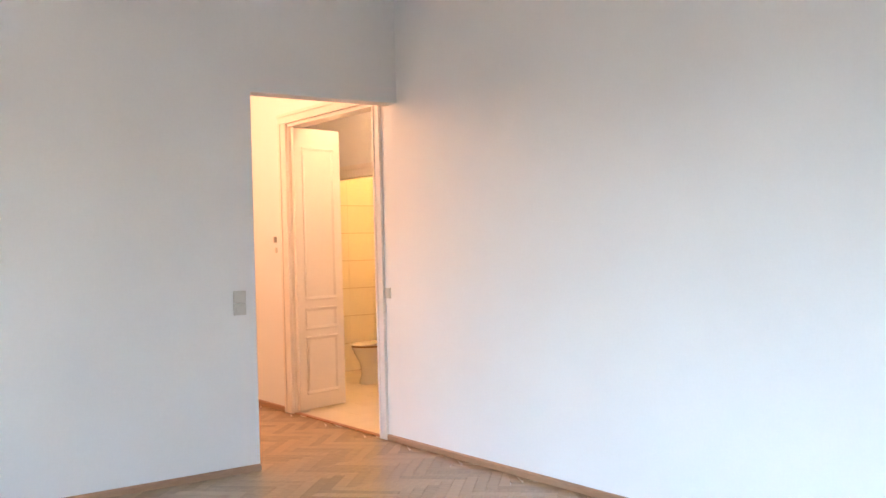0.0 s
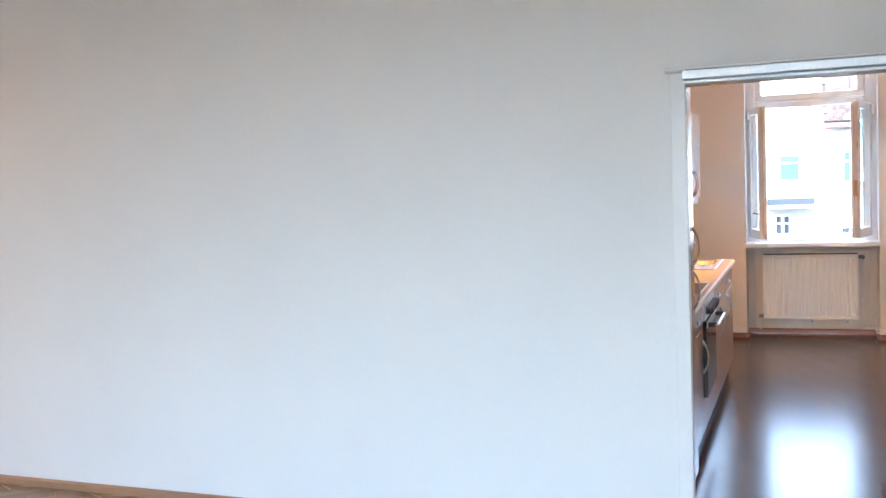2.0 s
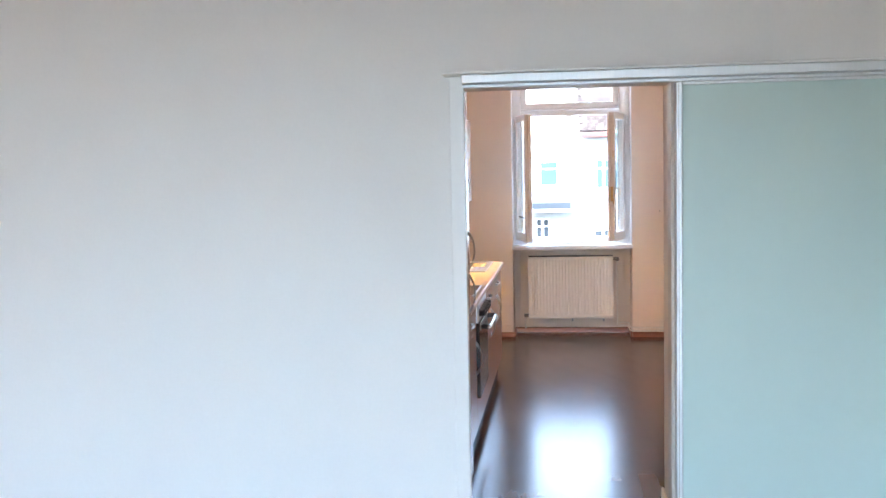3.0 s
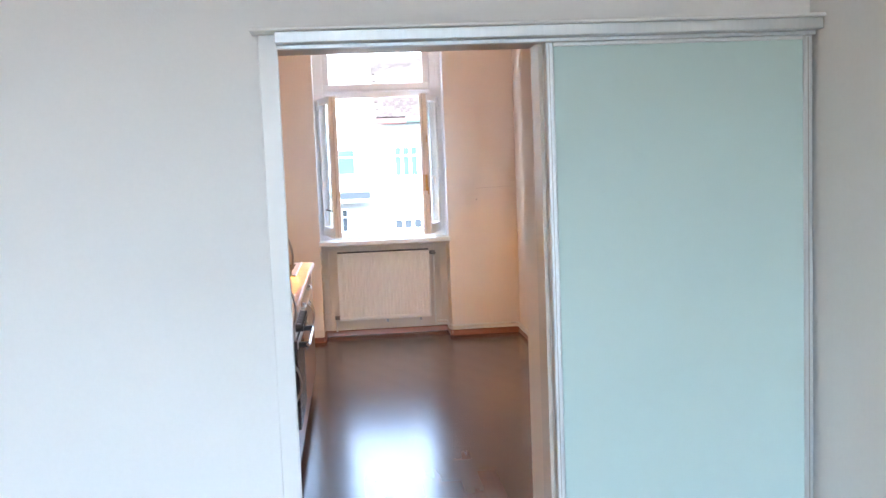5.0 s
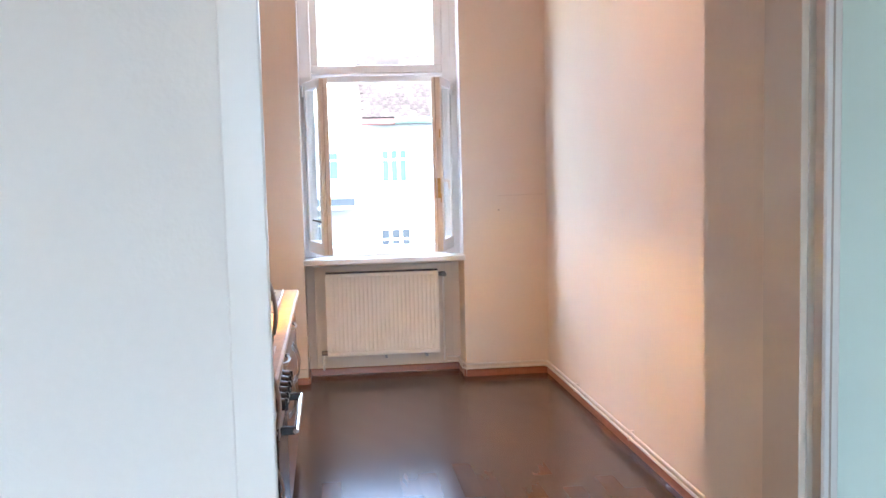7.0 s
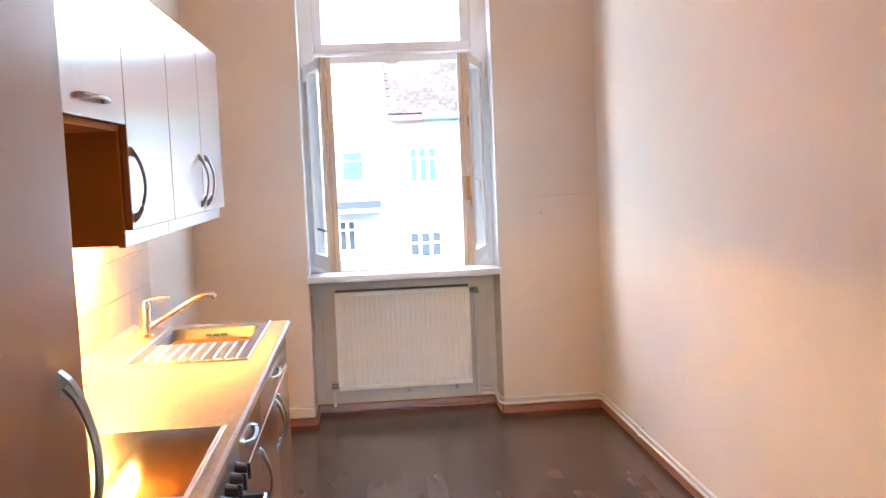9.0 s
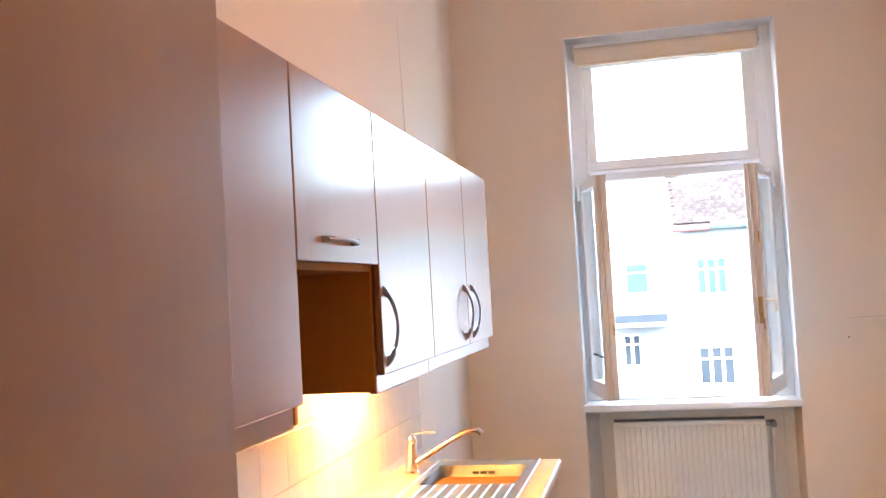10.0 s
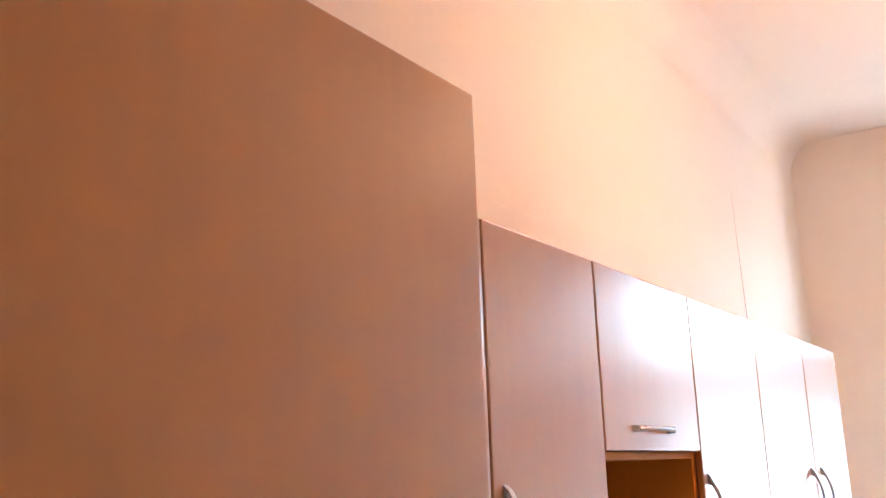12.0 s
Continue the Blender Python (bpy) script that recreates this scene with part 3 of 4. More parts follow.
hob = thing("hob", "dark ceramic glass hob with a steel rim in the worktop", "hob")
part("glass_plate", box_bm(-0.560, 1.592, 0.9005, -0.062, 2.114, 0.9060, 0.001), HOB, hob, "dark glossy ceramic glass")
for q in ((-0.568, 1.584, -0.050, 1.591), (-0.568, 2.115, -0.050, 2.123), (-0.568, 1.5915, -0.561, 2.1145), (-0.061, 1.5915, -0.050, 2.1145)):
    part("rim", box_bm(q[0], q[1], 0.9005, q[2], q[3], 0.9075, 0.0015), STEEL, hob)


def sink():
    s = thing("kitchen_sink", "stainless steel sink with bowl and ribbed drainer", "sink")
    x0, y0, x1, y1 = -0.522, 2.990, -0.098, 3.838
    z = 0.9005
    rim = bmesh.new()
    bx0, by0, bx1, by1 = SK[0] + 0.012, SK[1] + 0.012, SK[2] - 0.012, SK[3] - 0.012
    for a, b, c, d in ((x0, y0, x1, by0), (x0, by1, x1, y1), (x0, by0, bx0, by1), (bx1, by0, x1, by1)):
        box_bm(a, b, z, c, d, z + 0.004, bm=rim)
    part("deck", rim, STEEL, s)
    for q in ((x0, y0, x1, y0 + 0.008), (x0, y1 - 0.008, x1, y1), (x0, y0 + 0.008, x0 + 0.008, y1 - 0.008), (x1 - 0.008, y0 + 0.008, x1, y1 - 0.008)):
        part("raised_edge", box_bm(q[0], q[1], z + 0.0042, q[2], q[3], z + 0.009, 0.002), STEEL, s)
    # bowl: rounded rectangles going down
    bowl = bmesh.new()

    def loop(inset, zz, r):
        pts = []
        a0, b0, a1, b1 = bx0 + inset, by0 + inset, bx1 - inset, by1 - inset
        for cx, cy, st in ((a1 - r, b1 - r, 0), (a0 + r, b1 - r, 90), (a0 + r, b0 + r, 180), (a1 - r, b0 + r, 270)):
            for k in range(6):
                an = radians(st + 18 * k)
                pts.append(bowl.verts.new((cx + r * math.cos(an), cy + r * math.sin(an), zz)))
        return pts
    loops = [loop(-0.004, z + 0.0042, 0.05), loop(0.0, z - 0.004, 0.05), loop(0.010, z - 0.10, 0.05), loop(0.022, z - 0.140, 0.05), loop(0.060, z - 0.152, 0.04)]
    for l0, l1 in zip(loops, loops[1:]):
        for j in range(len(l0)):
            bowl.faces.new((l0[j], l0[(j + 1) % len(l0)], l1[(j + 1) % len(l0)], l1[j]))
    bowl.faces.new(loops[-1])
    bw = part("bowl", bowl, BOWL, s, smooth=True)
    part("drain", lathe_bm([(0.0, z - 0.1515), (0.040, z - 0.1515), (0.042, z - 0.148), (0.030, z - 0.1475), (0.0, z - 0.150)][1:], (bx0 + bx1) / 2, (by0 + by1) / 2, 20), CHROME, bw, smooth=True)
    for k in range(3):
        part("overflow_slot", box_bm((bx0 + bx1) / 2 - 0.045 + k * 0.032, by1 - 0.0125, z - 0.030, (bx0 + bx1) / 2 - 0.02 + k * 0.032, by1 - 0.0045, z - 0.020), BLACK, bw)
    for k in range(9):
        x = x0 + 0.055 + k * 0.040
        part("drainer_rib", tube_bm([(x, y0 + 0.035, z + 0.004), (x, y0 + 0.06, z + 0.0075), (x, by0 - 0.05, z + 0.0075), (x, by0 - 0.02, z + 0.004)], 0.008, 8, flat=0.5), STEEL, s, smooth=True)
    return s


sink()

tap = thing("kitchen_tap", "chrome single lever kitchen tap with a long spout", "tap")
tx, ty = -0.572, 3.590
part("body", lathe_bm([(0.030, 0.9005), (0.030, 0.908), (0.024, 0.915), (0.023, 1.010), (0.025, 1.018), (0.025, 1.035), (0.018, 1.046), (0.006, 1.050)], tx, ty, 20), CHROME, tap, smooth=True)
sp = part("spout", tube_bm([(tx + 0.010, ty, 0.940), (tx + 0.05, ty + 0.006, 0.962), (tx + 0.13, ty + 0.020, 1.010), (tx + 0.20, ty + 0.033, 1.048), (tx + 0.235, ty + 0.04, 1.060), (tx + 0.262, ty + 0.044, 1.058), (tx + 0.272, ty + 0.046, 1.044)], 0.011, 12, radii=[0.014, 0.012, 0.011, 0.0105, 0.0105, 0.012, 0.012]), CHROME, tap, smooth=True)
part("lever", tube_bm([(tx - 0.005, ty, 1.046), (tx + 0.03, ty - 0.012, 1.060), (tx + 0.075, ty - 0.026, 1.066), (tx + 0.105, ty - 0.034, 1.064)], 0.01, 10, flat=0.5, radii=[0.014, 0.012, 0.010, 0.008]), CHROME, tap, smooth=True)

# splashback tiles on the left wall
splash = setting("splashback", box_bm(XL + 0.0005, 0.787, 0.901, XL + 0.004, 4.215, 1.375), GROUT, "cream tiled splashback")
_tile = finish("tile", box_bm(XL + 0.0042, 0, 0, XL + 0.0095, 0.2008, 0.1567, 0.0012), TILE)
for r in range(3):
    for c in range(17):
        t = new("tile", _tile)
        t.parent, t.location = splash, (0, 0.778 + c * 0.2020, 0.902 + r * 0.1580)

crack = bmesh.new()
_cp = [(4.196, 2.88), (4.204, 2.78), (4.203, 2.68), (4.214, 2.58), (4.222, 2.48), (4.230, 2.36), (4.240, 2.24), (4.238, 2.08)]
_cv = [[crack.verts.new((XL + 0.0035, y + s * (0.0015 + 0.006 * k / 7), z)) for s in (-1, 1)] for k, (y, z) in enumerate(_cp)]
for a, b in zip(_cv, _cv[1:]):
    crack.faces.new((a[0], a[1], b[1], b[0]))
setting("trim_plaster_crack", crack, CRACK, "long crack in the plaster")

# ---------------------------------------------------------------- kitchen window
FY0, FY1 = 5.615, 5.690                        # window frame depth
win = tagged(thing("window_1", "tall white painted window with open casements and a fixed light", "window"), kind="structure")
gx0, gx1, gz0, gz1 = 0.123, 0.970, 2.315, 2.868
lx0, lx1, lz0, lz1 = 0.068, 1.030, 0.985, 2.190
for nm, q in (("frame_post", (WX0 + 0.001, WZ0 + 0.041, lx0, WZ1 - 0.001)), ("frame_post", (lx1, WZ0 + 0.041, WX1 - 0.001, WZ1 - 0.001)),
              ("frame_head", (lx0 + 0.0005, gz1, lx1 - 0.0005, WZ1 - 0.001)), ("transom", (lx0 + 0.0005, lz1, lx1 - 0.0005, gz0)), ("frame_sill", (lx0 + 0.0005, WZ0 + 0.041, lx1 - 0.0005, lz0))):
    part(nm, box_bm(q[0], FY0, q[1], q[2], FY1, q[3], 0.006, 2), WINWHITE, win)
part("transom_moulding", tube_bm([(lx0, FY0 - 0.004, lz1 + 0.060), (lx1, FY0 - 0.004, lz1 + 0.060)], 0.012, 8), WINWHITE, win, smooth=True)
fixed = part("fixed_light", joined(box_bm(lx0 + 0.001, FY0 + 0.012, gz0 + 0.001, gx0, FY1 - 0.012, gz1 - 0.001), box_bm(gx1, FY0 + 0.012, gz0 + 0.001, lx1 - 0.001, FY1 - 0.012, gz1 - 0.001)), WINWHITE, win)
pane = part("pane", box_bm(gx0 - 0.003, FY0 + 0.034, gz0 + 0.0005, gx1 + 0.003, FY0 + 0.039, gz1 - 0.0005), CLEAR, fixed, "clear glass")
pane.visible_shadow = False
for x in (0.46, 0.60):
    part("strike_plate", box_bm(x, FY0 - 0.006, lz0 + 0.001, x + 0.085, FY1 - 0.02, lz0 + 0.008, 0.002), ALU, win)
part("top_catch", box_bm(0.50, FY0 - 0.010, lz1 - 0.012, 0.58, FY0 + 0.03, lz1 - 0.001, 0.003), ALU, win)
part("window_sill", box_bm(WX0 - 0.006, 5.418, WZ0, WX1 + 0.004, 5.75, WZ0 + 0.040, 0.005, 2), WINWHITE, win, "white painted inner sill board")
setting("trim_window_board", box_bm(WX0 + 0.001, 5.751, WZ0 - 0.001, WX1 - 0.001, 5.84, WZ0 + 0.02), WINWHITE, "outer window board")


def casement(sign, hx):
    """One inward-opening leaf with double glazing bars, hinged at hx; sign +1: hinged on its low-x side."""
    w, h, t = 0.445, 1.225, 0.066
    leaf = thing("window_leaf", "open white casement with bare wood edges", "window leaf", "kitchen window casements")
    leaf.matrix_world = Matrix.Translation((hx, 5.612, 0.962)) @ Matrix.Rotation(radians(-75 if sign > 0 else 253), 4, "Z")
    s = 0.058
    f0, f1 = (0.0, t)
    y0, y1 = (f0, f1) if sign < 0 else (-f1, f0)
    for nm, q in (("hinge_stile", (0, 0, s, h)), ("top_rail", (s + 0.0005, h - s, w - s - 0.0005, h)), ("bottom_rail", (s + 0.0005, 0, w - s - 0.0005, 0.085))):
        part(nm, box_bm(q[0], y0, q[1], q[2], y1, q[3], 0.004, 2), WINWHITE, leaf)
    st = part("meeting_stile", box_bm(w - s, y0, 0, w - 0.006, y1, h, 0.004, 2), WINWHITE, leaf)
    part("rebate_edge", box_bm(w - 0.0055, y0 + 0.004, 0.004, w, y1 - 0.004, h - 0.004, 0.003), EDGE, st, "bare worn wood edge")
    part("rebate_lip", box_bm(w + 0.0005, y0 + 0.024, 0.006, w + 0.012, y1 - 0.034, h - 0.006, 0.004), WINWOOD, st, "bare worn wood lip")
    for yy in (y0 + 0.014, y1 - 0.018):
        g = part("pane", box_bm(s + 0.001, yy, 0.086, w - s - 0.001, yy + 0.004, h - s - 0.001), CLEAR, leaf, "clear glass")
        g.visible_shadow = False
    for z in (0.16, 0.60, h - 0.14):
        part("hinge", tube_bm([(-0.006, (y0 + y1) / 2, z - 0.04), (-0.006, (y0 + y1) / 2, z + 0.04)], 0.008, 8), WINWHITE, leaf, smooth=True)
    inner = y1 if sign < 0 else y0
    cover = (inner, inner + 0.022) if sign < 0 else (inner - 0.022, inner)
    part("hinge_cover", box_bm(0.004, cover[0] + 0.0002 * sign, h - 0.105, 0.052, cover[1] + 0.0002 * sign, h - 0.018, 0.008, 2), WINWHITE, leaf, smooth=True)
    if sign > 0:
        part("window_stay", tube_bm([(w - 0.03, inner - 0.003, 0.235), (w - 0.12, inner - 0.012, 0.240), (w - 0.19, inner - 0.018, 0.243)], 0.009, 8, flat=0.7), DARK, leaf, "dark iron stay", smooth=True)
    else:
        plate = part("lock_plate", box_bm(w + 0.0005, y0 + 0.015, 0.38, w + 0.003, y1 - 0.012, 0.52, 0.001), BRASS, leaf, "worn brass lock plate")
        hd = part("window_handle", tube_bm([(w - 0.03, inner, 0.500), (w - 0.03, inner + 0.035, 0.500), (w - 0.032, inner + 0.042, 0.495), (w - 0.035, inner + 0.044, 0.44)], 0.009, 10), EDGE, leaf, "cream olive handle", smooth=True)
    for z in (0.35, 0.8):
        part("latch", box_bm(w + 0.0005, y0 + 0.052, z, w + 0.004, y1 - 0.006, z + 0.06, 0.001), BRASS, st)
    return leaf


casement(1, 0.070)
casement(-1, 1.026)
for a, b in ((WX0 + 0.0005, WX0 + 0.008), (WX1 - 0.008, WX1 - 0.0005)):
    setting("trim_window_reveal", box_bm(a, YW - 0.004, WZ0 + 0.041, b, FY0 - 0.0005, WZ1 - 0.009, 0.002), WINWHITE, "white painted window reveal")
setting("trim_window_reveal", box_bm(WX0 + 0.0005, YW - 0.004, WZ1 - 0.0085, WX1 - 0.0005, FY0 - 0.0005, WZ1 - 0.0005, 0.002), WINWHITE, "white painted window head")

blind = thing("roller_blind", "rolled-up cream roller blind at the window head", "roller blind")
part("roll", tube_bm([(0.03, 5.545, 2.945), (1.055, 5.545, 2.945)], 0.034, 18), BLIND, blind, smooth=True)
part("cloth_edge", box_bm(0.035, 5.508, 2.872, 1.050, 5.512, 2.945), BLIND, blind)
part("bottom_bar", box_bm(0.035, 5.502, 2.858, 1.050, 5.518, 2.876, 0.004), BLIND, blind)
for x in (0.018, 1.058):
    part("bracket", box_bm(x, 5.50, 2.900, x + 0.010, 5.600, 3.000, 0.002), ALU, blind)
part("cord", tube_bm([(1.080, 5.54, 2.94), (1.080, 5.545, 2.36)], 0.003, 6), CABLE, blind)

# radiator in the niche
rad = thing("radiator", "cream ribbed steel panel radiator under the window", "radiator")
rx0, rx1, rz0, rz1, ry = 0.119, 0.968, 0.158, 0.783, 5.628
face = bmesh.new()
nrib = 25
prof = []
for k in range(nrib):
    a = rx0 + 0.03 + (rx1 - rx0 - 0.06) * k / nrib
    wv = (rx1 - rx0 - 0.06) / nrib
    prof += [(a, ry + 0.010), (a + wv * 0.28, ry + 0.010), (a + wv * 0.40, ry), (a + wv * 0.88, ry)]
prof = [(rx0, ry + 0.004)] + prof + [(rx1 - 0.03, ry + 0.010), (rx1, ry + 0.004), (rx1, ry + 0.016), (rx0, ry + 0.016)]
part("front_panel", profile_bm(prof, "z", rz0 + 0.035, rz1 - 0.030), RAD, rad, "ribbed front")
part("top_edge", box_bm(rx0, ry, rz1 - 0.0295, rx1, ry + 0.016, rz1 - 0.002, 0.004, 2), RAD, rad)
part("bottom_edge", box_bm(rx0, ry, rz0, rx1, ry + 0.016, rz0 + 0.0345, 0.004, 2), RAD, rad)
part("rear_panel", box_bm(rx0 + 0.004, ry + 0.045, rz0, rx1 - 0.004, ry + 0.060, rz1 - 0.01, 0.004), RAD, rad)
# dark strip put in for the shadow line along the radiator's top
part("top_shadow", box_bm(rx0 + 0.004, ry + 0.010, rz1 - 0.001, rx1 - 0.004, ry + 0.050, rz1 + 0.010, 0.001), DARK, rad, "dark strip for the shadow gap along the radiator top")
v1 = part("valve", tube_bm([(rx1 + 0.002, ry + 0.03, 0.755), (rx1 + 0.030, ry + 0.03, 0.755), (rx1 + 0.055, ry + 0.03, 0.755)], 0.018, 12, radii=[0.014, 0.019, 0.016]), VALVE, rad, "metal valve", smooth=True)
part("valve_cap", tube_bm([(rx1 + 0.040, ry + 0.032, 0.755), (rx1 + 0.040, ry - 0.015, 0.755), (rx1 + 0.040, ry - 0.035, 0.755)], 0.017, 12), VALVE, v1, smooth=True)
part("lower_valve", tube_bm([(rx0 - 0.045, ry + 0.03, 0.185), (rx0 - 0.020, ry + 0.03, 0.185), (rx0, ry + 0.03, 0.185)], 0.018, 12), VALVE, rad, "metal valve", smooth=True)
part("feed_pipe", tube_bm([(rx1 + 0.040, ry + 0.040, 0.745), (rx1 + 0.040, ry + 0.040, 0.090)], 0.0085, 8), PIPE, rad, smooth=True)
part("return_pipe", tube_bm([(rx0 - 0.030, ry + 0.036, 0.175), (rx0 - 0.030, ry + 0.036, 0.055)], 0.0085, 8), PIPE, rad, smooth=True)
for x in (0.55, 0.86):
    part("bracket", box_bm(x, ry + 0.016, 0.128, x + 0.018, NB, 0.149), PEWTER, rad)
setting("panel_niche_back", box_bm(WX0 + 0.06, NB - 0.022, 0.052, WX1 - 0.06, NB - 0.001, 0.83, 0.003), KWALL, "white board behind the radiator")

solid("wall_nail", tube_bm([(1.407, YW + 0.001, 1.233), (1.407, YW - 0.012, 1.235)], 0.004, 8), DARK, "small dark nail in the wall", "nail")
hair = bmesh.new()
_hp = [(1.40, 1.336), (1.47, 1.340), (1.55, 1.339), (1.64, 1.343), (1.74, 1.341)]
_hv = [[hair.verts.new((x, YW - 0.0035, z + s * 0.0014)) for s in (-1, 1)] for x, z in _hp]
for a, b in zip(_hv, _hv[1:]):
    hair.faces.new((a[0], a[1], b[1], b[0]))
setting("trim_hairline", hair, HAIR, "hairline in the paint")

lamp = thing("ceiling_lamp", "bare warm bulb hanging from the kitchen ceiling", "ceiling lamp")
LX, LY = 0.54, 2.80
part("rose", lathe_bm([(0.05, HC), (0.05, HC - 0.02), (0.02, HC - 0.045)], LX, LY, 16), WHITE, lamp, smooth=True)
part("cord", tube_bm([(LX, LY, HC - 0.04), (LX, LY, 2.985)], 0.004, 6), CABLE, lamp)
part("socket", lathe_bm([(0.02, 2.99), (0.022, 2.95), (0.02, 2.935)], LX, LY, 16), WHITE, lamp, smooth=True)

# assumed fitting for the added living room fill, out of view
fill_fitting = copy_thing(lamp, Matrix.Translation((-1.5 - LX, -3.9 - LY, 0)))
tagged(fill_fitting, "added unseen fitting for the living room fill light")

# ---------------------------------------------------------------- living room: switches, cables


def switch(name, label, faces, axis, mat=SWITCH):
    s = thing(name, label, "light switch", "wall switches")
    for q in faces:
        p = part("plate", box_bm(*q, 0.004, 2), mat, s)
        x0, y0, z0, x1, y1, z1 = q
        if axis == "x":
            part("rocker", box_bm(x1 + 0.0003, y0 + 0.016, z0 + 0.016, x1 + 0.004, y1 - 0.016, z1 - 0.016, 0.002), mat, p)
        else:
            part("rocker", box_bm(x0 + 0.016, y0 - 0.004, z0 + 0.016, x1 - 0.016, y0 - 0.0003, z1 - 0.016, 0.002), mat, p)
    return s


switch("wall_switch", "double grey-beige light switch beside the passage", [(LL + 0.0005, -1.388, 1.083, LL + 0.011, -1.296, 1.165), (LL + 0.0005, -1.388, 1.167, LL + 0.011, -1.296, 1.249)], "x")
switch("wall_switch", "single grey-beige light switch beside the door frame", [(-5.320, -0.011, 1.118, -5.242, -0.0005, 1.200)], "y")

for r, h, lean, yc in ((0.20, 0.135, 0.03, -0.27), (0.175, 0.120, 0.06, -0.29)):
    pts = []
    for j in range(34):
        a = radians(-100 + j * 11.5)
        z = h + 0.006 + h * math.sin(a)
        pts.append((LR - 0.012 - lean * (1 - z / (2.1 * h)) - 0.0008 * j, yc + r * math.cos(a), z))
    solid("cable_loop", tube_bm(pts, 0.0055, 8), CABLE, "loose white cable coil leaning on the wall", "cable", "loose cables", smooth=True)

# ---------------------------------------------------------------- hall door and bathroom
hall_door = tagged(thing("door_1", "tall white panelled double door, one wing standing open", "door"), kind="structure")


def architrave(parent, x0, x1, z0, z1, y):
    """A door casing board with two steps."""
    p = part("casing", box_bm(x0, y - 0.028, z0, x1, y - 0.0005, z1, 0.004, 2), DOOR, parent)
    w = x1 - x0
    if w < z1 - z0:
        part("casing_bead", box_bm(x0 + w * 0.12, y - 0.040, z0, x0 + w * 0.38, y - 0.0285, z1, 0.005, 2), DOOR, p)
    else:
        h = z1 - z0
        part("casing_bead", box_bm(x0, y - 0.040, z0 + h * 0.62, x1, y - 0.0285, z0 + h * 0.88, 0.005, 2), DOOR, p)
    return p


architrave(hall_door, HX0 - 0.14, HX0 + 0.005, 0, HZ + 0.0, -0.0)
architrave(hall_door, HX1 - 0.02, HX1 + 0.075, 0, HZ + 0.0, -0.0)
architrave(hall_door, HX0 - 0.14, HX1 + 0.075, HZ + 0.001, HZ + 0.098, -0.0)
for a, b in ((HX0 + 0.001, HX0 + 0.012), (HX1 - 0.030, HX1 - 0.003)):
    part("jamb", box_bm(a, 0.001, 0, b, 0.149, HZ - 0.031, 0.003), DOOR, hall_door)
part("head", box_bm(HX0 + 0.001, 0.001, HZ - 0.030, HX1 - 0.003, 0.149, HZ - 0.001, 0.003), DOOR, hall_door)
part("threshold", box_bm(HX0 + 0.001, -0.004, 0.0, HX1 - 0.003, 0.046, 0.007, 0.002), SKIRT, hall_door, "worn dark wooden threshold")
for z in (1.16, 2.20):
    part("hinge", box_bm(HX1 - 0.038, 0.008, z, HX1 - 0.0305, 0.028, z + 0.13, 0.002), PEWTER, hall_door)


def door_leaf(parent, hx, angle, w=0.575, h=2.635):
    leaf = part("door_leaf", box_bm(0, -0.019, 0.012, w, 0.019, h, 0.003), DOOR, parent)
    leaf.matrix_world = Matrix.Translation((hx, 0.030, 0.010)) @ Matrix.Rotation(radians(angle), 4, "Z")
    for z0, z1 in ((0.15, 0.690), (0.755, 0.960), (1.030, 2.46)):
        for yy in (-1, 1):
            a, b = yy * 0.0192, yy * 0.0285
            for lo, hi in ((z0, z0 + 0.034), (z1, z1 - 0.034)):
                m = profile_bm([(a, lo), (b, lo + (hi - lo) * 0.12), (b, lo + (hi - lo) * 0.35), (yy * 0.0235, lo + (hi - lo) * 0.7), (a, hi)], "x", 0.09, w - 0.09)
                part("panel_moulding", m, DOOR, leaf)
            for lo, hi in ((0.09, 0.124), (w - 0.09, w - 0.124)):
                m = profile_bm([(lo, a), (lo + (hi - lo) * 0.12, b), (lo + (hi - lo) * 0.35, b), (lo + (hi - lo) * 0.7, yy * 0.0235), (hi, a)], "z", z0 + 0.0345, z1 - 0.0345)
                part("panel_moulding", m, DOOR, leaf)
    return leaf


door_leaf(hall_door, HX0 + 0.034, 103)
switch("hall_switch", "small dark hall thermostat on the wall", [(-7.235, -0.014, 1.588, -7.188, -0.0005, 1.644)], "y", PEWTER)
solid("hall_socket", box_bm(-7.212, -0.012, 1.490, -7.177, -0.0005, 1.540, 0.004), SWITCH, "small pale wall knob below the switch", "switch")

wc_trim = tagged(thing("door_2", "open toilet doorway with a moulded white casing", "door"), kind="structure")
architrave(wc_trim, -8.55, -7.05, 2.255, 2.385, 1.12)
architrave(wc_trim, -7.05, -6.95, 0, 2.385, 1.12)

toilet = thing("toilet", "white floor-standing toilet with a brown wooden lid", "toilet")
tx0, ty0 = -8.04, 1.56
part("bowl", lathe_bm([(0.125, 0.0), (0.125, 0.03), (0.105, 0.10), (0.115, 0.22), (0.165, 0.34), (0.188, 0.395), (0.185, 0.410)], tx0, ty0, 28, 0.95, 1.25), PORC, toilet, smooth=True)
part("seat", lathe_bm([(0.190, 0.411), (0.196, 0.418), (0.190, 0.430)], tx0, ty0, 28, 0.95, 1.25), LID, toilet, "brown wooden seat", smooth=True)
part("lid", lathe_bm([(0.188, 0.4305), (0.197, 0.438), (0.190, 0.450), (0.05, 0.455)], tx0, ty0, 28, 0.95, 1.25), PORC, toilet, "pale toilet lid", smooth=True)
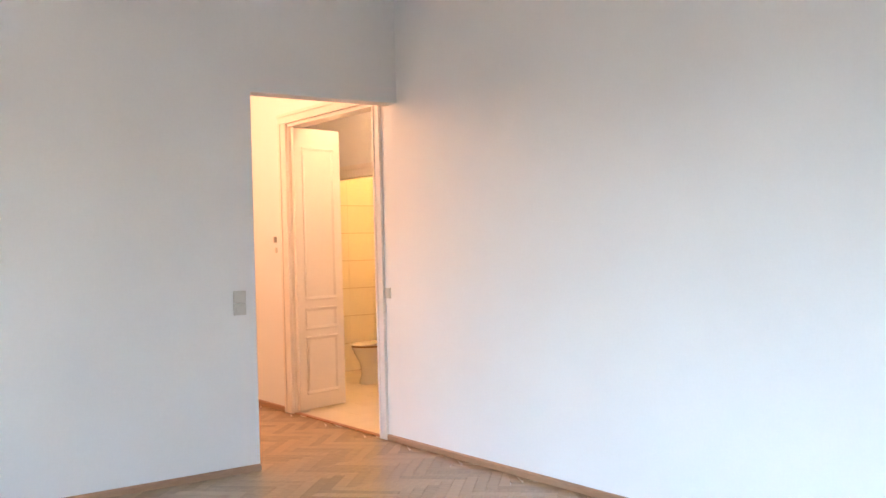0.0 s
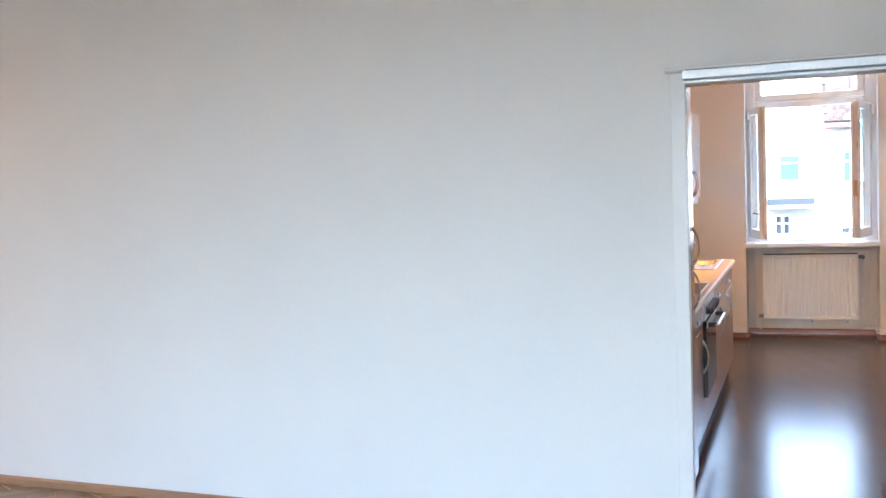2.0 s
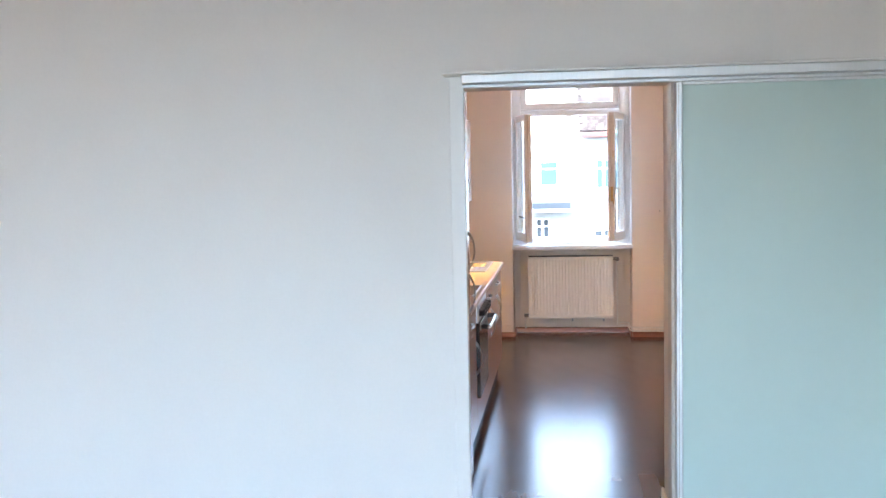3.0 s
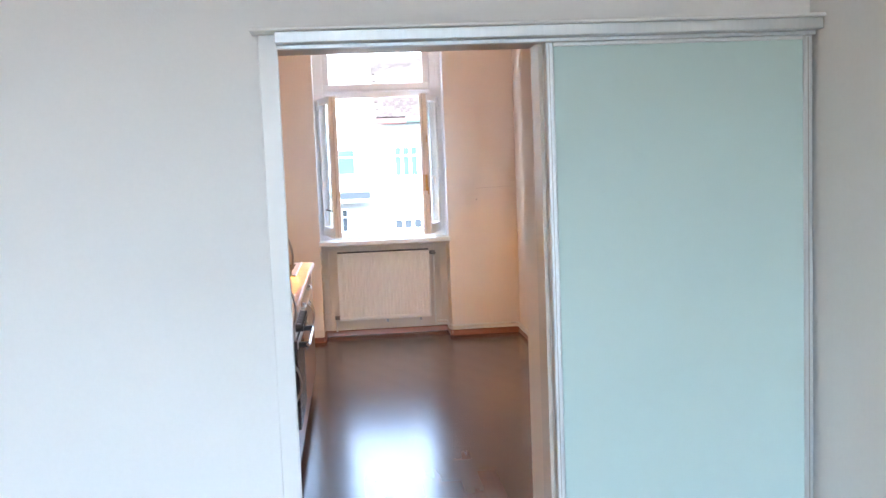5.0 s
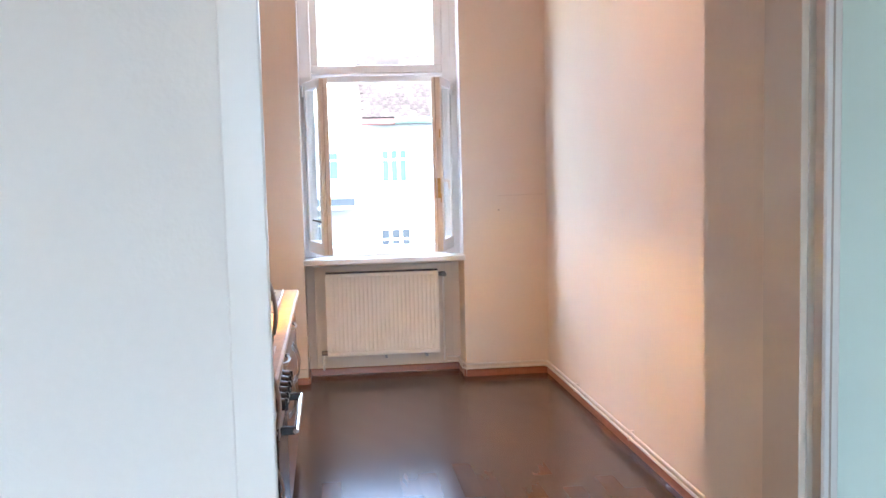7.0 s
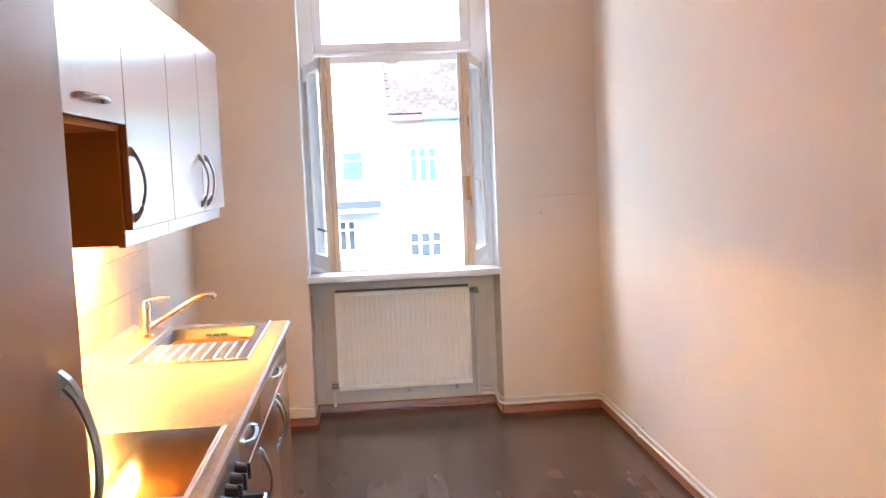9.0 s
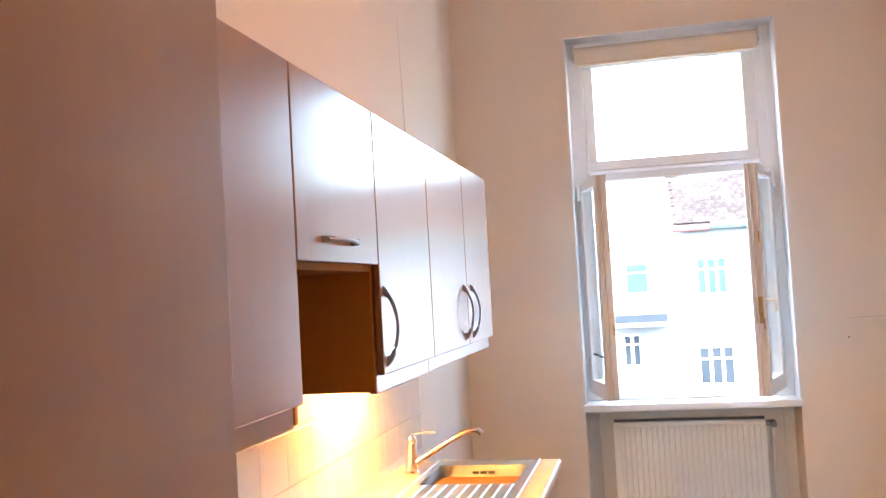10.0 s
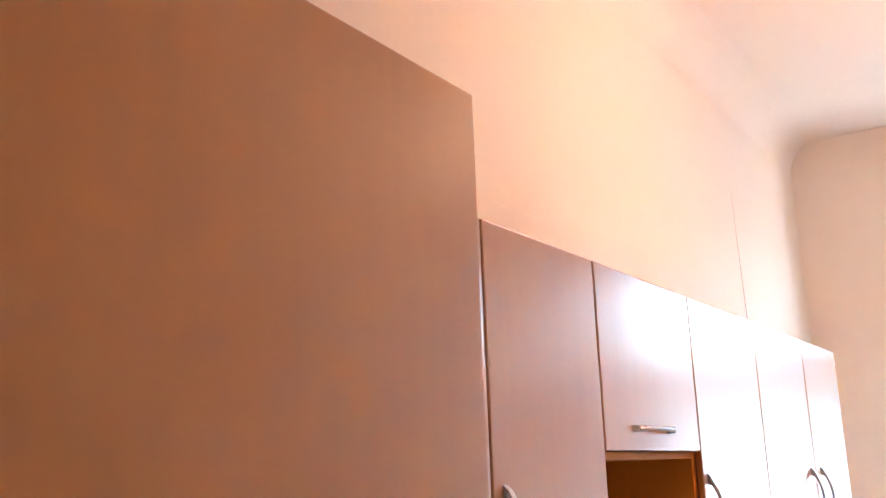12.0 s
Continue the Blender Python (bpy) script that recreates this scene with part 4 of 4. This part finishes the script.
part("cistern", box_bm(tx0 - 0.19, 2.20, 0.42, tx0 + 0.19, 2.36, 0.80, 0.02, 3), PORC, toilet, smooth=True)
part("foot", box_bm(tx0 - 0.10, ty0 + 0.10, 0.0, tx0 + 0.10, 2.35, 0.40, 0.02, 2), PORC, toilet)

wt = setting("wall_toilet_tiles", box_bm(HL + 0.0005, 1.23, 0.0, HL + 0.010, 2.59, 2.35), JOINT, "cream tiled toilet wall")
_wt = finish("tile", box_bm(HL + 0.0105, 0, 0, HL + 0.017, 0.3375, 0.333, 0.001), TILE)
for r in range(7):
    for c in range(4):
        t = new("tile", _wt)
        t.parent, t.location = wt, (0, 1.235 + c * 0.338, 0.005 + r * 0.338)

# ---------------------------------------------------------------- house across the yard
setting("ground", box_bm(-400, 9.0, -9.2, 400, 900, -9.0), YARD, "grey yard far below the window")
FYD = 17.0


def yard_window(parent, x, z, w, h, lights, mat=PANE):
    f = part("window", box_bm(x, FYD - 0.04, z, x + w, FYD - 0.001, z + h, 0.01), WINWHITE, parent)
    kx = w / lights
    for k in range(lights):
        part("pane", box_bm(x + k * kx + 0.03, FYD - 0.052, z + 0.03, x + (k + 1) * kx - 0.03, FYD - 0.041, z + h * 0.66), mat, f)
        part("pane", box_bm(x + k * kx + 0.03, FYD - 0.052, z + h * 0.72, x + (k + 1) * kx - 0.03, FYD - 0.041, z + h - 0.03), mat, f)
    return f


house = thing("apartment_house", "pale rendered house across the yard with a tiled roof", "building")
part("wall", box_bm(-14, FYD, -9.0, 14, FYD + 9, 2.50), FACADE, house, "pale rendered facade")
for x, z, w, h, n in ((-0.02, 1.36, 0.41, 0.55, 1), (1.20, 1.29, 0.51, 0.64, 3), (-0.12, 0.10, 0.31, 0.56, 2), (1.15, -0.28, 0.60, 0.68, 3), (2.6, 1.29, 0.51, 0.64, 3), (2.6, -0.28, 0.60, 0.68, 3), (-1.5, 1.29, 0.51, 0.64, 3), (-1.5, -0.28, 0.60, 0.68, 3),
                      (-0.1, -1.7, 0.5, 0.7, 3), (1.2, -1.7, 0.5, 0.7, 3)):
    yard_window(house, x, z, w, h, n, CURTAIN if z > 1 else PANE)
balc = part("balcony", box_bm(-0.35, FYD - 0.55, 0.80, 0.66, FYD - 0.001, 0.88, 0.01), FACADE, house)
part("balcony_rail", box_bm(-0.35, FYD - 0.55, 0.881, 0.66, FYD - 0.52, 1.02, 0.01), PANE, balc)
part("fascia", box_bm(0.83, FYD - 0.19, 2.40, 1.48, FYD - 0.10, 2.50, 0.01), FASCIA, house, "faded red eaves board")
part("gutter", tube_bm([(1.49, FYD - 0.16, 2.48), (14, FYD - 0.16, 2.48)], 0.06, 8), GUTTER, house, "green copper gutter", smooth=True)
roof = part("roof", profile_bm([(FYD - 0.15, 2.505), (FYD + 2.3, 3.935), (FYD + 4.75, 2.505), (FYD - 0.05, 2.503)], "x", 0.84, 14), ROOF, house, "weathered red tile roof")
_rt = finish("roof_tile", box_bm(0, 0, 0, 0.176, 0.30, 0.022, 0.006), ROOF)
for r in range(16):
    for c in range(18):
        t = new("roof_tile", _rt)
        t.parent = roof
        t.matrix_world = Matrix.Translation((0.86 + c * 0.178 + (r % 2) * 0.06, FYD - 0.13 + r * 0.150, 2.530 + r * 0.0875)) @ Matrix.Rotation(radians(31 + random.uniform(-2, 2)), 4, "X")

# ---------------------------------------------------------------- floors, piece by piece
floor_k = bpy.data.objects["floor_kitchen"]
PW, PL = 0.0965, 0.52
_n = int((XR - XL) / PW) + 1
for c in range(_n):
    x0 = XL + c * PW
    w = min(PW, XR - x0)
    off = (c * 0.197) % PL
    y = YK - off
    while y < YW:
        a, b = max(y, YK), min(y + PL, YW)
        if b - a > 0.02 and w > 0.01:
            p = new("plank", finish("plank", box_bm(0, 0, -0.0055, w, b - a, 0.0), PLANK))
            p.parent, p.location = floor_k, (x0, a, 0)
        y += PL

# herringbone parquet: whole blocks near the passage are pieces of their own, the rest is one field
floor_l = bpy.data.objects["floor_living"]
BW, BL = 0.075, 0.45
_blk = finish("parquet_block", box_bm(0, -BW / 2, -0.0055, BL - 0.0012, BW / 2 - 0.0012, 0.0, 0.0008), OAK)
rest_v, rest_f = [], []
count = 0
_rnd = random.Random(4)
cells = []
for i in range(-110, 111):
    for j in range(-14, 15):
        ox, oy = i * BW + j * BL, i * BW - j * BL
        cells.append((ox, oy + BW / 2, 0.0))
        cells.append((ox + BL + BW / 2, oy + BW - BL, 90.0))
_c, _s = math.cos(radians(45)), math.sin(radians(45))
for px, py, ang in cells:
    x, y = _c * px - _s * py - 3.6, _s * px + _c * py - 1.6
    a = radians(ang + 45)
    ex, ey = x + BL * math.cos(a), y + BL * math.sin(a)
    mx, my = (x + ex) / 2, (y + ey) / 2
    inside = HL - 0.1 < mx < LR + 0.1 and LB - 0.1 < my and min(y, ey) < 0.0 and (mx > LL - 0.3 or my > HB)
    if not inside:
        continue
    if -6.0 < mx < -2.9 and -1.7 < my and max(y, ey) < -0.03 and count < 300:
        count += 1
        t = new("parquet_block", _blk)
        t.parent, t.matrix_world = floor_l, Matrix.Translation((x, y, 0)) @ Matrix.Rotation(a, 4, "Z")
    else:
        k = len(rest_v)
        ca, sa = math.cos(a), math.sin(a)
        for qx, qy in ((0, -BW / 2), (BL - 0.0012, -BW / 2), (BL - 0.0012, BW / 2 - 0.0012), (0, BW / 2 - 0.0012)):
            for zz in (0.0, -0.0055):
                rest_v.append((x + ca * qx - sa * qy, min(y + sa * qx + ca * qy, 0.045), zz))
        rest_f += [(k, k + 2, k + 4, k + 6), (k, k + 1, k + 3, k + 2), (k + 2, k + 3, k + 5, k + 4), (k + 4, k + 5, k + 7, k + 6), (k + 6, k + 7, k + 1, k)]
_me = bpy.data.meshes.new("parquet_field")
_me.from_pydata(rest_v, [], rest_f)
_me.materials.append(OAK_REST)
_pf = new("parquet_field", _me)
_pf.parent = floor_l
tagged(_pf, "light oak herringbone blocks", kind="stuff")

floor_b = bpy.data.objects["floor_bath"]
_ft = finish("tile", box_bm(0, 0, -0.0055, 0.327, 0.327, 0.0, 0.001), FTILE)
for r in range(7):
    for c in range(12):
        t = new("tile", _ft)
        t.parent, t.location = floor_b, (HL + 0.005 + c * 0.33, 0.050 + r * 0.33, 0)
